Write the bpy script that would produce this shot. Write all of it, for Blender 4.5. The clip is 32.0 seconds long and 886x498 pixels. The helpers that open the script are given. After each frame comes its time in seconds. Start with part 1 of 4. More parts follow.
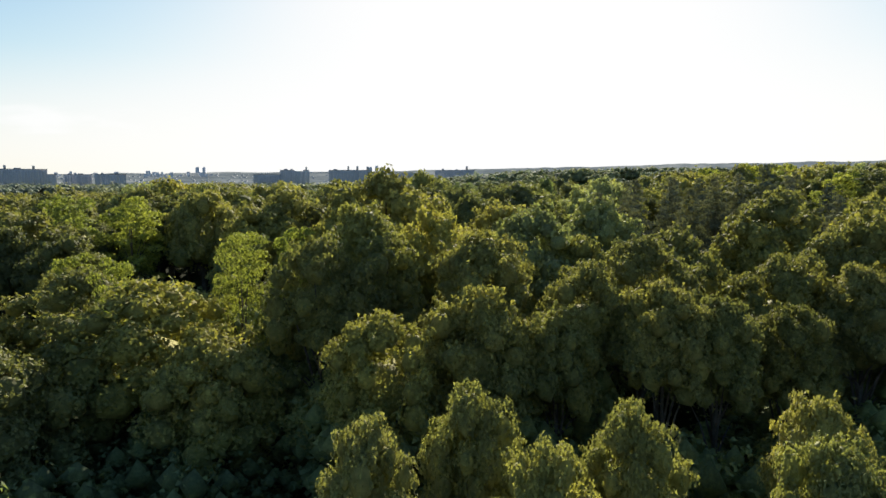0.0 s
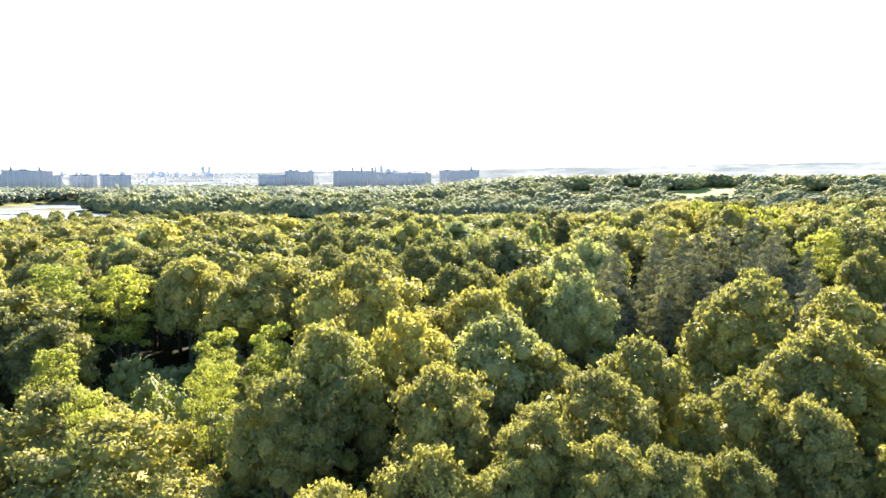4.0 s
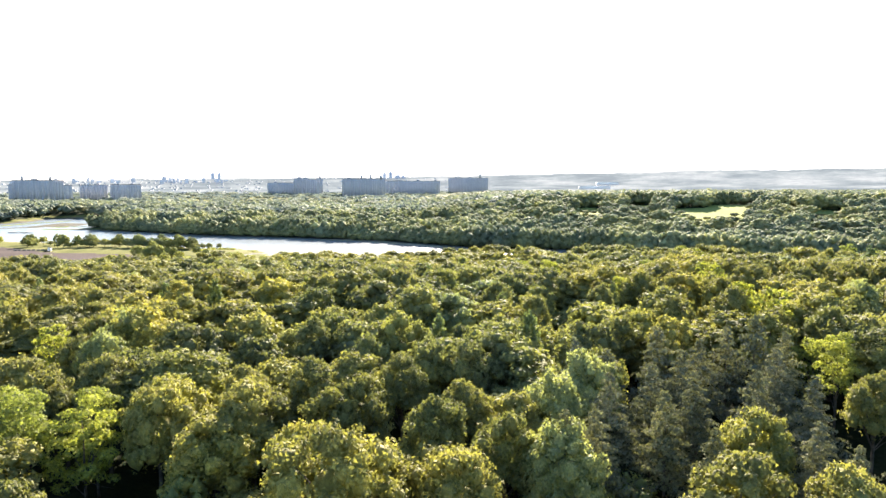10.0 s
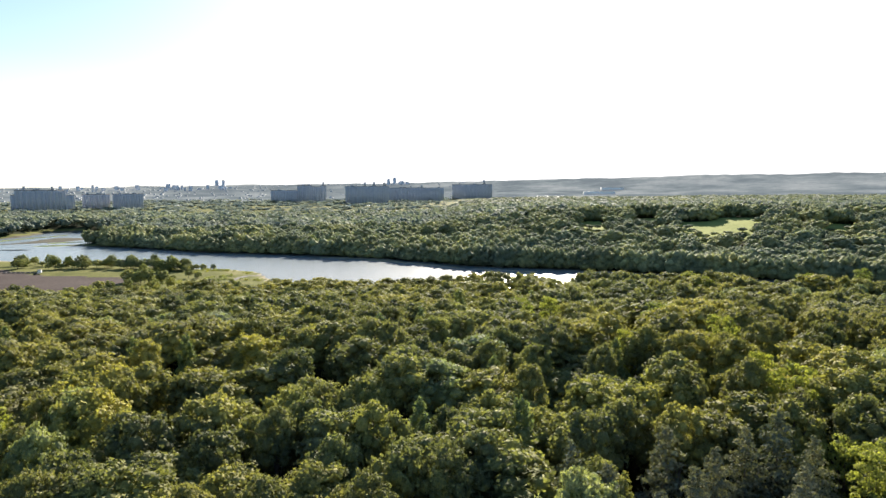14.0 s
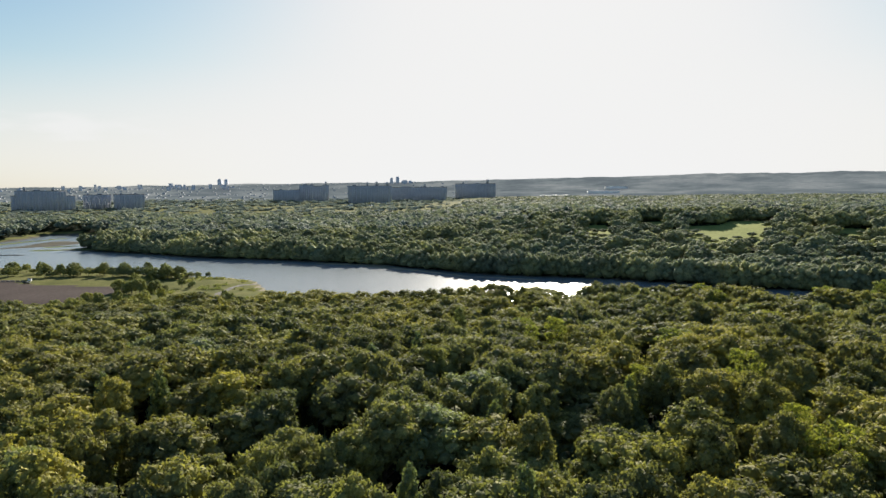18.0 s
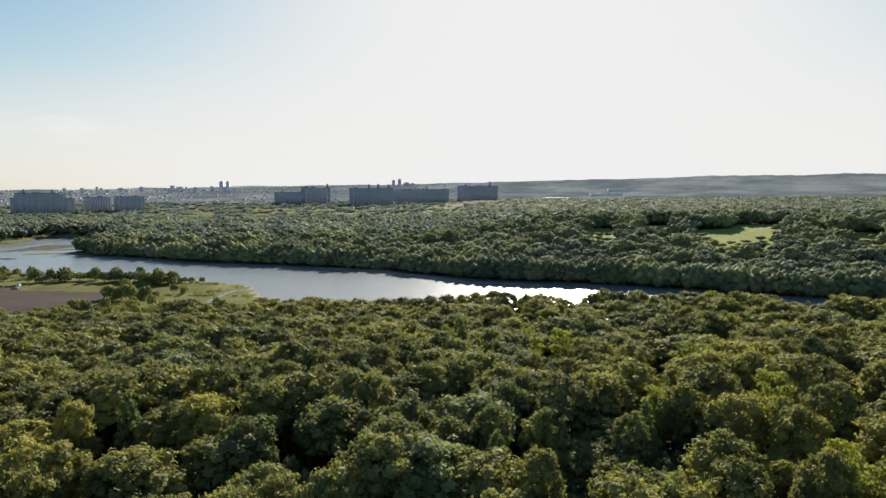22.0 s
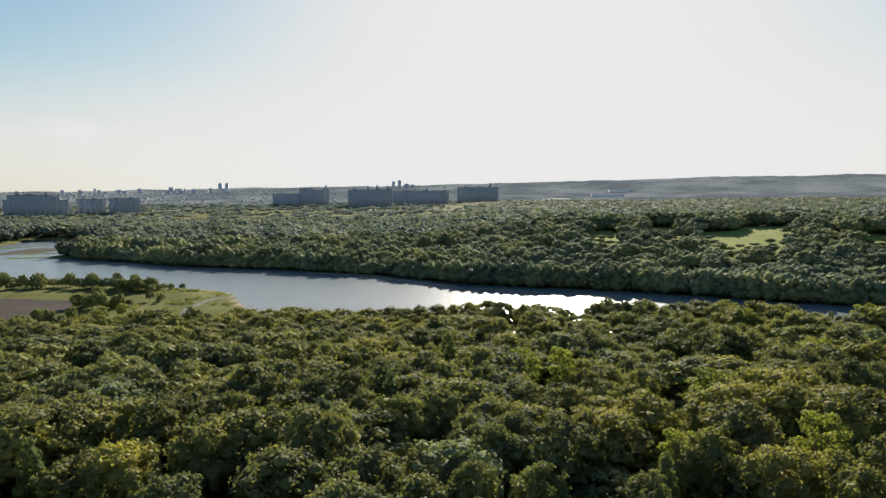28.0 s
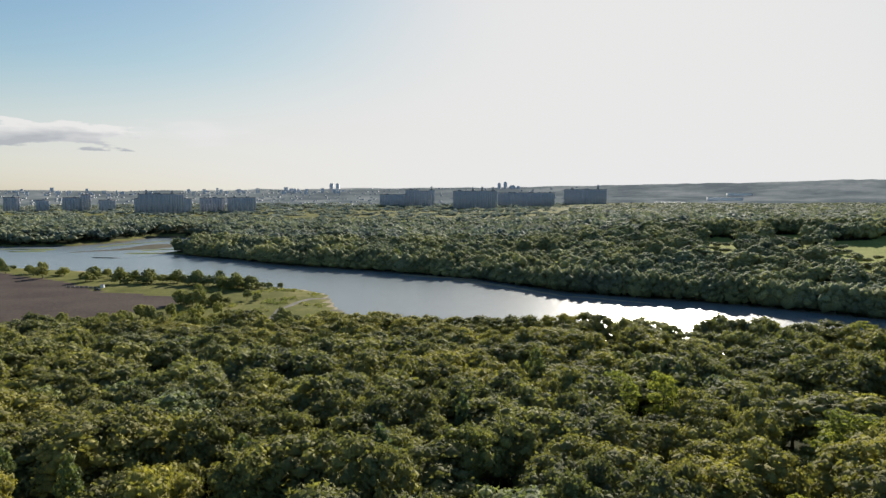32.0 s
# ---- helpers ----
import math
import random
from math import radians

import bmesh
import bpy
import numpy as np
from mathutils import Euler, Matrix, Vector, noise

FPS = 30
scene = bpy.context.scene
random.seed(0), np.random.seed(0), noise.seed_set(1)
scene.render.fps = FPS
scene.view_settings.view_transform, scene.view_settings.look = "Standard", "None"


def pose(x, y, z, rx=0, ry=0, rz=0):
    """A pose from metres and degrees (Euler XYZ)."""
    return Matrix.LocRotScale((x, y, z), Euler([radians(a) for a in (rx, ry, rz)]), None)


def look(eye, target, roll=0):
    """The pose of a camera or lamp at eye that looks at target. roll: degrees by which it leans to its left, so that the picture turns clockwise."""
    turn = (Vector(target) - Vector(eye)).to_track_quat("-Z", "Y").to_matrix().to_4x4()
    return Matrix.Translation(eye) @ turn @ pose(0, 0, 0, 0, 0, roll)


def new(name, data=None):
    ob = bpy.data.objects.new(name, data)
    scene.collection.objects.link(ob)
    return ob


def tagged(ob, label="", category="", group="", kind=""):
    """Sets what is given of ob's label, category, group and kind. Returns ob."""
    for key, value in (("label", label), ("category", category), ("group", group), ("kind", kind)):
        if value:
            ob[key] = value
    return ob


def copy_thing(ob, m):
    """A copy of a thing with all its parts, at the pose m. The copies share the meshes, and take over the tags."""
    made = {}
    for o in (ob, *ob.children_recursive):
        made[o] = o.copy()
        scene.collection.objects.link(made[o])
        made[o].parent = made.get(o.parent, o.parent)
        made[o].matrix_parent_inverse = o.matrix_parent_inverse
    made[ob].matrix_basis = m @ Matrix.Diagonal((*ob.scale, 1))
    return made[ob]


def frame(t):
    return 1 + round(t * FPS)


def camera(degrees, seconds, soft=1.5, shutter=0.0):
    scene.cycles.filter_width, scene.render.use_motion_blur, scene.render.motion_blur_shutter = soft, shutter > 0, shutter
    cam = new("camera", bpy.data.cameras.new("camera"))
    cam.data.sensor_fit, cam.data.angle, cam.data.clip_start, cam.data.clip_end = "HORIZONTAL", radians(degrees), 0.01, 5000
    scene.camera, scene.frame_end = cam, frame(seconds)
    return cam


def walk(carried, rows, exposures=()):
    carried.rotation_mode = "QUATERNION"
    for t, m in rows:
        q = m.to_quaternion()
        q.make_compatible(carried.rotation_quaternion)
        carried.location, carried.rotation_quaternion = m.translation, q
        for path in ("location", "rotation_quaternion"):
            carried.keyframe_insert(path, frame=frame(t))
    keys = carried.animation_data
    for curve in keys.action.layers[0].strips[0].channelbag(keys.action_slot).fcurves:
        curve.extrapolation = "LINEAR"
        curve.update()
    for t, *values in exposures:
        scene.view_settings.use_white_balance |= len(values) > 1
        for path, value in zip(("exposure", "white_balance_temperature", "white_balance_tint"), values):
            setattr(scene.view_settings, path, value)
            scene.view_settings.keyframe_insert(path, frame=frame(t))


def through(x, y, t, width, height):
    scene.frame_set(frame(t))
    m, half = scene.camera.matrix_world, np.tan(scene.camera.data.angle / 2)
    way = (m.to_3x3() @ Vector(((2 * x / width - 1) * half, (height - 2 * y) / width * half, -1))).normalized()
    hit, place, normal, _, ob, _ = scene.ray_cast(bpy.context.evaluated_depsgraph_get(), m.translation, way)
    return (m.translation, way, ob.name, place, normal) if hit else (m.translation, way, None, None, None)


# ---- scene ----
def view(x, y, z, yaw, pitch, roll):
    """A camera pose: yaw to the left of +y, pitch up and roll, in degrees."""
    a, b = radians(yaw), radians(pitch)
    ahead = Vector((-math.sin(a) * math.cos(b), math.cos(a) * math.cos(b), math.sin(b)))
    return look((x, y, z), Vector((x, y, z)) + ahead * 10, roll)


cam = camera(65.8, 32.0, soft=1.5)
PATH = [
    (0, view(0.00, 0.00, 28.11, -1.549, -5.608, -0.07)),
    (1, view(0.79, -0.08, 30.33, -1.473, -5.646, -0.04)),
    (2, view(1.50, -0.35, 32.76, -1.363, -5.681, -0.01)),
    (3, view(2.34, -0.48, 35.22, -1.244, -5.715, 0.01)),
    (3.5, view(2.77, -0.50, 36.55, -1.185, -5.732, 0.01)),
    (5.5, view(4.22, -0.87, 41.77, -0.964, -5.781, 0.18)),
    (6, view(4.50, -0.91, 43.01, -0.897, -5.791, 0.20)),
    (7, view(5.09, -0.45, 45.55, -0.730, -5.770, 0.27)),
    (8, view(5.53, 0.97, 48.17, -0.586, -5.645, 0.27)),
    (9, view(6.15, 3.29, 50.98, -0.439, -5.525, 0.19)),
    (10, view(6.80, 6.19, 53.79, -0.335, -5.423, 0.03)),
    (11, view(7.77, 9.66, 56.71, -0.194, -5.327, -0.01)),
    (12, view(8.78, 13.87, 59.49, -0.099, -5.265, -0.09)),
    (13, view(10.05, 18.17, 62.07, -0.003, -5.177, -0.18)),
    (14, view(11.20, 22.03, 65.08, 0.092, -5.088, -0.24)),
    (15, view(12.13, 26.09, 68.11, 0.168, -5.046, -0.19)),
    (15.5, view(12.38, 28.19, 69.27, 0.187, -5.056, -0.17)),
    (17.5, view(12.82, 36.34, 70.68, 0.347, -5.234, -0.28)),
    (18, view(12.87, 38.37, 70.73, 0.385, -5.242, -0.30)),
    (19, view(12.99, 42.37, 70.68, 0.440, -5.226, -0.35)),
    (20, view(13.08, 46.19, 70.64, 0.501, -5.207, -0.35)),
    (21, view(13.41, 49.91, 70.88, 0.533, -5.130, -0.32)),
    (22, view(14.02, 53.58, 71.08, 0.576, -5.056, -0.28)),
    (23, view(14.48, 57.47, 71.11, 0.599, -5.067, -0.32)),
    (24, view(15.12, 62.01, 70.81, 0.627, -5.078, -0.34)),
    (25, view(15.85, 67.01, 70.66, 0.677, -5.083, -0.35)),
    (25.5, view(16.29, 69.44, 70.62, 0.693, -5.090, -0.36)),
    (27.5, view(18.39, 79.12, 70.72, 0.687, -4.993, -0.40)),
    (28, view(18.95, 81.57, 70.75, 0.668, -4.937, -0.37)),
    (28.5, view(19.54, 83.91, 70.74, 0.799, -4.889, -0.33)),
    (29, view(20.01, 86.25, 70.74, 1.939, -4.839, -0.25)),
    (29.5, view(20.61, 88.54, 70.79, 3.061, -4.815, -0.21)),
    (30, view(21.28, 90.77, 70.88, 4.232, -4.798, -0.18)),
    (30.5, view(22.06, 92.93, 70.98, 5.511, -4.769, -0.11)),
    (31, view(22.78, 95.19, 71.01, 6.786, -4.797, -0.02)),
    (31.5, view(23.44, 97.57, 71.03, 8.111, -4.801, 0.02)),
    (32, view(23.95, 100.09, 71.12, 9.499, -4.802, 0.07)),
]
EXPOSURES = [(0.0, 1.8, 6500, 10), (0.5, 2.35, 6600, 12), (1.5, 3.15, 6750, 15), (3.0, 3.5, 6800, 16), (6.0, 3.65, 6800, 16), (9.0, 3.35, 6750, 16), (11.0, 3.05, 6700, 15),
             (13.0, 2.5, 6600, 13), (15.0, 2.0, 6500, 11), (18.0, 1.6, 6500, 10), (27.0, 1.52, 6500, 10), (29.0, 1.46, 6500, 10), (32.0, 1.46, 6500, 10)]
walk(cam, PATH, EXPOSURES)

# ---- world, sun ----
SUN_AZ, SUN_EL = 8.5, 22.0
SKY_POWER = 0.05
SKY_TOP = 0.83 / SKY_POWER / 2 ** 1.5
world = bpy.data.worlds.new("sky")
scene.world = world
world.use_nodes = True
wn, wl = world.node_tree.nodes, world.node_tree.links
bg = wn["Background"]
sky = wn.new("ShaderNodeTexSky")
sky.sky_type = "NISHITA"
sky.sun_disc = False
sky.sun_elevation, sky.sun_rotation = radians(SUN_EL), radians(SUN_AZ)
sky.air_density, sky.dust_density, sky.ozone_density = 1.0, 0.6, 1.5


def sky_math(kind, a, b=None, c=None):
    n = wn.new("ShaderNodeMath")
    n.operation = kind
    for k, v in enumerate((a, b, c)):
        if isinstance(v, (int, float)):
            n.inputs[k].default_value = v
        elif v is not None:
            wl.new(v, n.inputs[k])
    return n.outputs[0]


# sky brightness is capped at SKY_TOP to suit the exposure; a low bank of small clouds stands to the left of the sun
soft = wn.new("ShaderNodeHueSaturation")
soft.inputs["Saturation"].default_value = 1.2
soft.inputs["Value"].default_value = 0.82
wl.new(sky.outputs[0], soft.inputs["Color"])
grey = wn.new("ShaderNodeRGBToBW")
wl.new(sky.outputs[0], grey.inputs[0])
low_sky = wn.new("ShaderNodeMapRange")
low_sky.inputs["From Min"].default_value, low_sky.inputs["From Max"].default_value = 0.0, 0.17
low_sky.inputs["To Min"].default_value, low_sky.inputs["To Max"].default_value = 0.5, 0.0
hazy = wn.new("ShaderNodeMix")
hazy.data_type = "RGBA"
wl.new(soft.outputs[0], hazy.inputs[6])
wl.new(grey.outputs[0], hazy.inputs[7])
wl.new(low_sky.outputs[0], hazy.inputs[0])
bands, joined = wn.new("ShaderNodeSeparateColor"), wn.new("ShaderNodeCombineColor")
wl.new(hazy.outputs[2], bands.inputs[0])
for k in range(3):
    part_of = sky_math("MULTIPLY", bands.outputs[k], 1.0 / SKY_TOP)
    knee = sky_math("POWER", sky_math("ADD", 1.0, sky_math("POWER", part_of, 4.5)), -1 / 4.5)
    wl.new(sky_math("MULTIPLY", bands.outputs[k], knee), joined.inputs[k])
way = wn.new("ShaderNodeTexCoord").outputs["Generated"]
axes = wn.new("ShaderNodeSeparateXYZ")
wl.new(way, axes.inputs[0])
azimuth = sky_math("ARCTAN2", axes.outputs[0], axes.outputs[1])
height = sky_math("ARCSINE", axes.outputs[2])
wl.new(height, low_sky.inputs["Value"])
spot = wn.new("ShaderNodeCombineXYZ")
wl.new(sky_math("MULTIPLY", azimuth, 17.0), spot.inputs[0])
wl.new(sky_math("MULTIPLY", height, 70.0), spot.inputs[1])
puff = wn.new("ShaderNodeTexNoise")
puff.inputs["Scale"].default_value, puff.inputs["Detail"].default_value = 1.0, 6.0
wl.new(spot.outputs[0], puff.inputs["Vector"])
def bank_of(az, wide, el, high):
    """One at the middle of a low bank of cloud, nought at its rim."""
    across = sky_math("SUBTRACT", 1.0, sky_math("ABSOLUTE", sky_math("MULTIPLY", sky_math("SUBTRACT", azimuth, az), 1 / wide)))
    upright = sky_math("SUBTRACT", 1.0, sky_math("ABSOLUTE", sky_math("MULTIPLY", sky_math("SUBTRACT", height, el), 1 / high)))
    return sky_math("MULTIPLY", sky_math("MAXIMUM", across, 0.0), sky_math("MAXIMUM", upright, 0.0))


bank = bank_of(-0.68, 0.13, 0.074, 0.022)
thick = sky_math("ADD", sky_math("MULTIPLY", bank, 1.9), sky_math("MULTIPLY", sky_math("SUBTRACT", puff.outputs["Fac"], 0.55), 4.0))
cover = wn.new("ShaderNodeMapRange")
cover.inputs["From Min"].default_value, cover.inputs["From Max"].default_value = 0.2, 0.42
wl.new(sky_math("MULTIPLY", thick, sky_math("GREATER_THAN", bank, 0.0)), cover.inputs["Value"])
wisps = bank_of(-0.5, 0.2, 0.078, 0.022)
wisp_cover = wn.new("ShaderNodeMapRange")
wisp_cover.inputs["From Min"].default_value, wisp_cover.inputs["From Max"].default_value = 0.25, 1.1
wisp_cover.inputs["To Max"].default_value = 0.6
wl.new(sky_math("ADD", sky_math("MULTIPLY", wisps, 1.1), sky_math("MULTIPLY", sky_math("SUBTRACT", puff.outputs["Fac"], 0.5), 2.5)), wisp_cover.inputs["Value"])
veil = sky_math("MULTIPLY", wisp_cover.outputs[0], sky_math("MINIMUM", sky_math("MULTIPLY", wisps, 4.0), 1.0))
tone = wn.new("ShaderNodeValToRGB")
tone.color_ramp.elements[0].position, tone.color_ramp.elements[0].color = 0.4, (SKY_TOP * 1.02, SKY_TOP * 1.01, SKY_TOP, 1)
tone.color_ramp.elements[1].position, tone.color_ramp.elements[1].color = 1.0, (SKY_TOP * 0.55, SKY_TOP * 0.58, SKY_TOP * 0.62, 1)
wl.new(sky_math("ADD", sky_math("MULTIPLY", thick, 0.35), sky_math("MULTIPLY_ADD", height, -30.0, 2.55)), tone.inputs[0])
cloudy = wn.new("ShaderNodeMix")
cloudy.data_type = "RGBA"
thin = wn.new("ShaderNodeMix")
thin.data_type = "RGBA"
thin.inputs[7].default_value = (SKY_TOP, SKY_TOP, SKY_TOP, 1)
wl.new(veil, thin.inputs[0])
wl.new(joined.outputs[0], thin.inputs[6])
wl.new(sky_math("MULTIPLY", cover.outputs[0], 0.92), cloudy.inputs[0])
wl.new(thin.outputs[2], cloudy.inputs[6])
wl.new(tone.outputs[0], cloudy.inputs[7])
wl.new(cloudy.outputs[2], bg.inputs[0])
bg.inputs[1].default_value = SKY_POWER

sun = new("sun", bpy.data.lights.new("sun", "SUN"))
sun.data.energy, sun.data.angle, sun.data.color = 3.8, radians(0.6), (1.0, 0.92, 0.8)
sa, se = radians(SUN_AZ), radians(SUN_EL)
sun.matrix_world = look((900 * math.sin(sa) * math.cos(se), 900 * math.cos(sa) * math.cos(se), 900 * math.sin(se)), (0, 0, 0))


# ---- materials ----
def shader(name, rough=0.8, metal=0.0, spec=0.4):
    m = bpy.data.materials.new(name)
    m.use_nodes = True
    nt = m.node_tree
    b = nt.nodes["Principled BSDF"]
    b.inputs["Roughness"].default_value, b.inputs["Metallic"].default_value = rough, metal
    b.inputs["Specular IOR Level"].default_value = spec
    return m, nt, b


def place(nt):
    return nt.nodes.new("ShaderNodeNewGeometry").outputs["Position"]


def noisy(nt, scale, detail=4.0, vector=None, rough=0.6):
    n = nt.nodes.new("ShaderNodeTexNoise")
    n.inputs["Scale"].default_value, n.inputs["Detail"].default_value = scale, detail
    n.inputs["Roughness"].default_value = rough
    nt.links.new(vector if vector is not None else place(nt), n.inputs["Vector"])
    return n.outputs["Fac"]


def ramp(nt, fac, stops):
    r = nt.nodes.new("ShaderNodeValToRGB")
    e = r.color_ramp.elements
    while len(e) < len(stops):
        e.new(0.5)
    for k, (p, c) in enumerate(stops):
        e[k].position, e[k].color = p, (*c, 1)
    nt.links.new(fac, r.inputs[0])
    return r.outputs["Color"]


def blend(nt, kind, fac, a, b):
    n = nt.nodes.new("ShaderNodeMix")
    n.data_type, n.blend_type = "RGBA", kind
    for socket, v in ((n.inputs[0], fac), (n.inputs[6], a), (n.inputs[7], b)):
        if isinstance(v, (int, float)):
            socket.default_value = v
        elif isinstance(v, tuple):
            socket.default_value = (*v, 1)
        else:
            nt.links.new(v, socket)
    return n.outputs[2]


def bumpy(nt, b, height, strength, distance):
    n = nt.nodes.new("ShaderNodeBump")
    n.inputs["Strength"].default_value, n.inputs["Distance"].default_value = strength, distance
    nt.links.new(height, n.inputs["Height"])
    nt.links.new(n.outputs[0], b.inputs["Normal"])


def leaf_material(name, dark, mid, light, through=0.3, rough=0.8, spread=0.09, gloss=0.1, relief=2.6, glow=(1.18, 1.24, 0.62), sheen=0.03):
    """Leaves: a diffuse, slightly glossy face and light that comes through from behind."""
    m, nt, b = shader(name, rough, 0, gloss)
    dark, mid, light = (tuple(min(1.0, v * 2.25) for v in c) for c in (dark, mid, light))
    tone = ramp(nt, noisy(nt, spread, 1.0), [(0.36, dark), (0.5, mid), (0.64, light)])
    fine = ramp(nt, noisy(nt, 1.7, 3.0), [(0.3, (0.85, 0.86, 0.84)), (0.7, (1.15, 1.13, 1.1))])
    speckle = ramp(nt, noisy(nt, 2.3 * relief, 2.0), [(0.36, (0.82, 0.84, 0.82)), (0.64, (1.16, 1.15, 1.13))])
    fine = blend(nt, "MULTIPLY", 1.0, fine, speckle)
    info = nt.nodes.new("ShaderNodeObjectInfo")
    own = ramp(nt, info.outputs["Random"], [(0.0, (0.84, 0.9, 0.92)), (0.5, (1.0, 1.0, 1.0)), (1.0, (1.12, 1.12, 0.95))])
    col = blend(nt, "MULTIPLY", 1.0, blend(nt, "MULTIPLY", 1.0, tone, fine), own)
    broad = ramp(nt, noisy(nt, 0.016, 1.0), [(0.4, (0.88, 0.93, 1.02)), (0.6, (1.14, 1.1, 0.95))])
    col = blend(nt, "MULTIPLY", 1.0, col, broad)
    each = ramp(nt, nt.nodes.new("ShaderNodeNewGeometry").outputs["Random Per Island"], [(0.0, (0.8, 0.81, 0.83)), (0.6, (1.0, 1.0, 1.0)), (1.0, (1.24, 1.22, 1.12))])
    col = blend(nt, "MULTIPLY", 1.0, col, each)
    nt.links.new(col, b.inputs["Base Color"])
    bumpy(nt, b, noisy(nt, relief, 4.0), 0.7, 0.4 / relief)
    b.inputs["Sheen Weight"].default_value, b.inputs["Sheen Roughness"].default_value = sheen, 0.6
    b.inputs["Sheen Tint"].default_value = (0.92, 0.95, 1.0, 1)
    t = nt.nodes.new("ShaderNodeBsdfTranslucent")
    nt.links.new(blend(nt, "MULTIPLY", 1.0, col, glow), t.inputs["Color"])
    mix = nt.nodes.new("ShaderNodeMixShader")
    mix.inputs[0].default_value = through
    nt.links.new(b.outputs[0], mix.inputs[1])
    nt.links.new(t.outputs[0], mix.inputs[2])
    nt.links.new(mix.outputs[0], nt.nodes["Material Output"].inputs["Surface"])
    return m


LEAF = {
    "oak": leaf_material("oak_leaves", (0.063, 0.0645, 0.031), (0.092, 0.0895, 0.038), (0.128, 0.12, 0.045), 0.3, 0.8, 0.055, 0.1, 1.6),
    "locust": leaf_material("locust_leaves", (0.082, 0.09, 0.028), (0.1, 0.108, 0.032), (0.118, 0.124, 0.038), 0.4),
    "poplar": leaf_material("poplar_leaves", (0.088, 0.097, 0.052), (0.115, 0.124, 0.064), (0.145, 0.15, 0.078), 0.3),
    "pine": leaf_material("pine_needles", (0.05, 0.053, 0.042), (0.064, 0.066, 0.052), (0.08, 0.081, 0.064), 0.15, 0.9, 0.09, 0.0),
    "tulip": leaf_material("tulip_tree_leaves", (0.056, 0.068, 0.034), (0.078, 0.09, 0.042), (0.1, 0.11, 0.05)),
    "maple": leaf_material("park_tree_leaves", (0.082, 0.086, 0.04), (0.107, 0.11, 0.048), (0.133, 0.133, 0.058)),
}
# leaves of far woods: paler and greyer, with distance haze put into the colour
HAZED_DISTANT_LEAF = leaf_material("hazed_distant_leaves", (0.08, 0.088, 0.066), (0.106, 0.113, 0.082), (0.132, 0.137, 0.095), 0.22, 0.85, 0.02, 0.1, 0.3, (1.1, 1.12, 0.9))
HAZED_FAR_LEAF = leaf_material("hazed_far_wood_leaves", (0.076, 0.085, 0.052), (0.104, 0.112, 0.064), (0.134, 0.139, 0.076), 0.28, 0.85, 0.03, 0.1, 0.45, (1.1, 1.15, 0.8))


def plain(name, stops, scale, rough=0.9, fine=None, bump=0.0, spec=0.02):
    m, nt, b = shader(name, rough, 0, spec)
    col = ramp(nt, noisy(nt, scale), stops)
    if fine:
        col = blend(nt, "MULTIPLY", 1.0, col, ramp(nt, noisy(nt, fine, 5), [(0.3, (0.7, 0.7, 0.7)), (0.7, (1.2, 1.2, 1.2))]))
    nt.links.new(col, b.inputs["Base Color"])
    if bump:
        bumpy(nt, b, noisy(nt, fine or scale, 5), 0.6, bump)
    return m


BARK = plain("bark", [(0.3, (0.06, 0.05, 0.04)), (0.7, (0.16, 0.14, 0.115))], 1.2, 0.95, 9.0, 0.03)
FLOOR = plain("forest_floor", [(0.3, (0.016, 0.021, 0.01)), (0.7, (0.036, 0.039, 0.018))], 0.12, 0.95, 1.5, 0.2)
GRASS = plain("grass", [(0.3, (0.09, 0.098, 0.032)), (0.55, (0.135, 0.138, 0.046)), (0.75, (0.2, 0.178, 0.08))], 0.05, 0.95, 0.6, 0.1)
SAND = plain("sand", [(0.3, (0.2, 0.175, 0.12)), (0.7, (0.31, 0.275, 0.2))], 0.2, 0.95, 1.2)
ASPHALT = plain("worn_asphalt", [(0.3, (0.062, 0.05, 0.045)), (0.7, (0.092, 0.075, 0.067))], 0.03, 0.9, 0.5)
MARSH = plain("salt_marsh", [(0.3, (0.12, 0.15, 0.04)), (0.7, (0.19, 0.21, 0.07))], 0.05, 0.95, 0.6)
GRAVEL = plain("pale_gravel", [(0.3, (0.15, 0.145, 0.13)), (0.7, (0.23, 0.22, 0.2))], 0.2, 0.95, 1.5)
FAIRWAY = plain("mown_fairway", [(0.3, (0.2, 0.23, 0.06)), (0.7, (0.27, 0.29, 0.09))], 0.04, 0.95, 0.5)
MUD = plain("tidal_mud", [(0.3, (0.07, 0.065, 0.05)), (0.7, (0.13, 0.12, 0.085))], 0.05, 0.7, 0.4)


# ---- ground plan ----
WATER = [(460, 400), (283, 480), (232, 495), (191, 520), (141, 547), (113, 559), (79, 568), (42, 581), (16, 600), (-32, 641),
         (-78, 659), (-107, 677), (-141, 691), (-169, 698), (-247, 726), (-304, 761), (-385, 800), (-428, 812), (-418, 838),
         (-420, 880), (-440, 950), (-500, 1060), (-590, 1070), (-570, 960), (-590, 890), (-700, 860), (-900, 900), (-1300, 960),
         (-1300, 820), (-900, 740), (-600, 680), (-450, 652), (-378, 643), (-316, 624), (-260, 608), (-220, 590)]
WATER += [(-185, 577), (-155, 569), (-132, 550), (-116, 515), (-108, 498), (-85, 465), (-45, 430), (0, 412), (60, 408), (120, 415),
          (165, 412), (220, 400), (300, 378), (460, 330)]
LOT = [(-205, 498), (-225, 513), (-280, 519), (-340, 561), (-450, 612), (-700, 690), (-900, 640), (-620, 330), (-330, 330), (-215, 440)]
SPIT = [(-60, 440), (-90, 540), (-140, 600), (-260, 650), (-420, 680), (-420, 400), (-150, 380)]
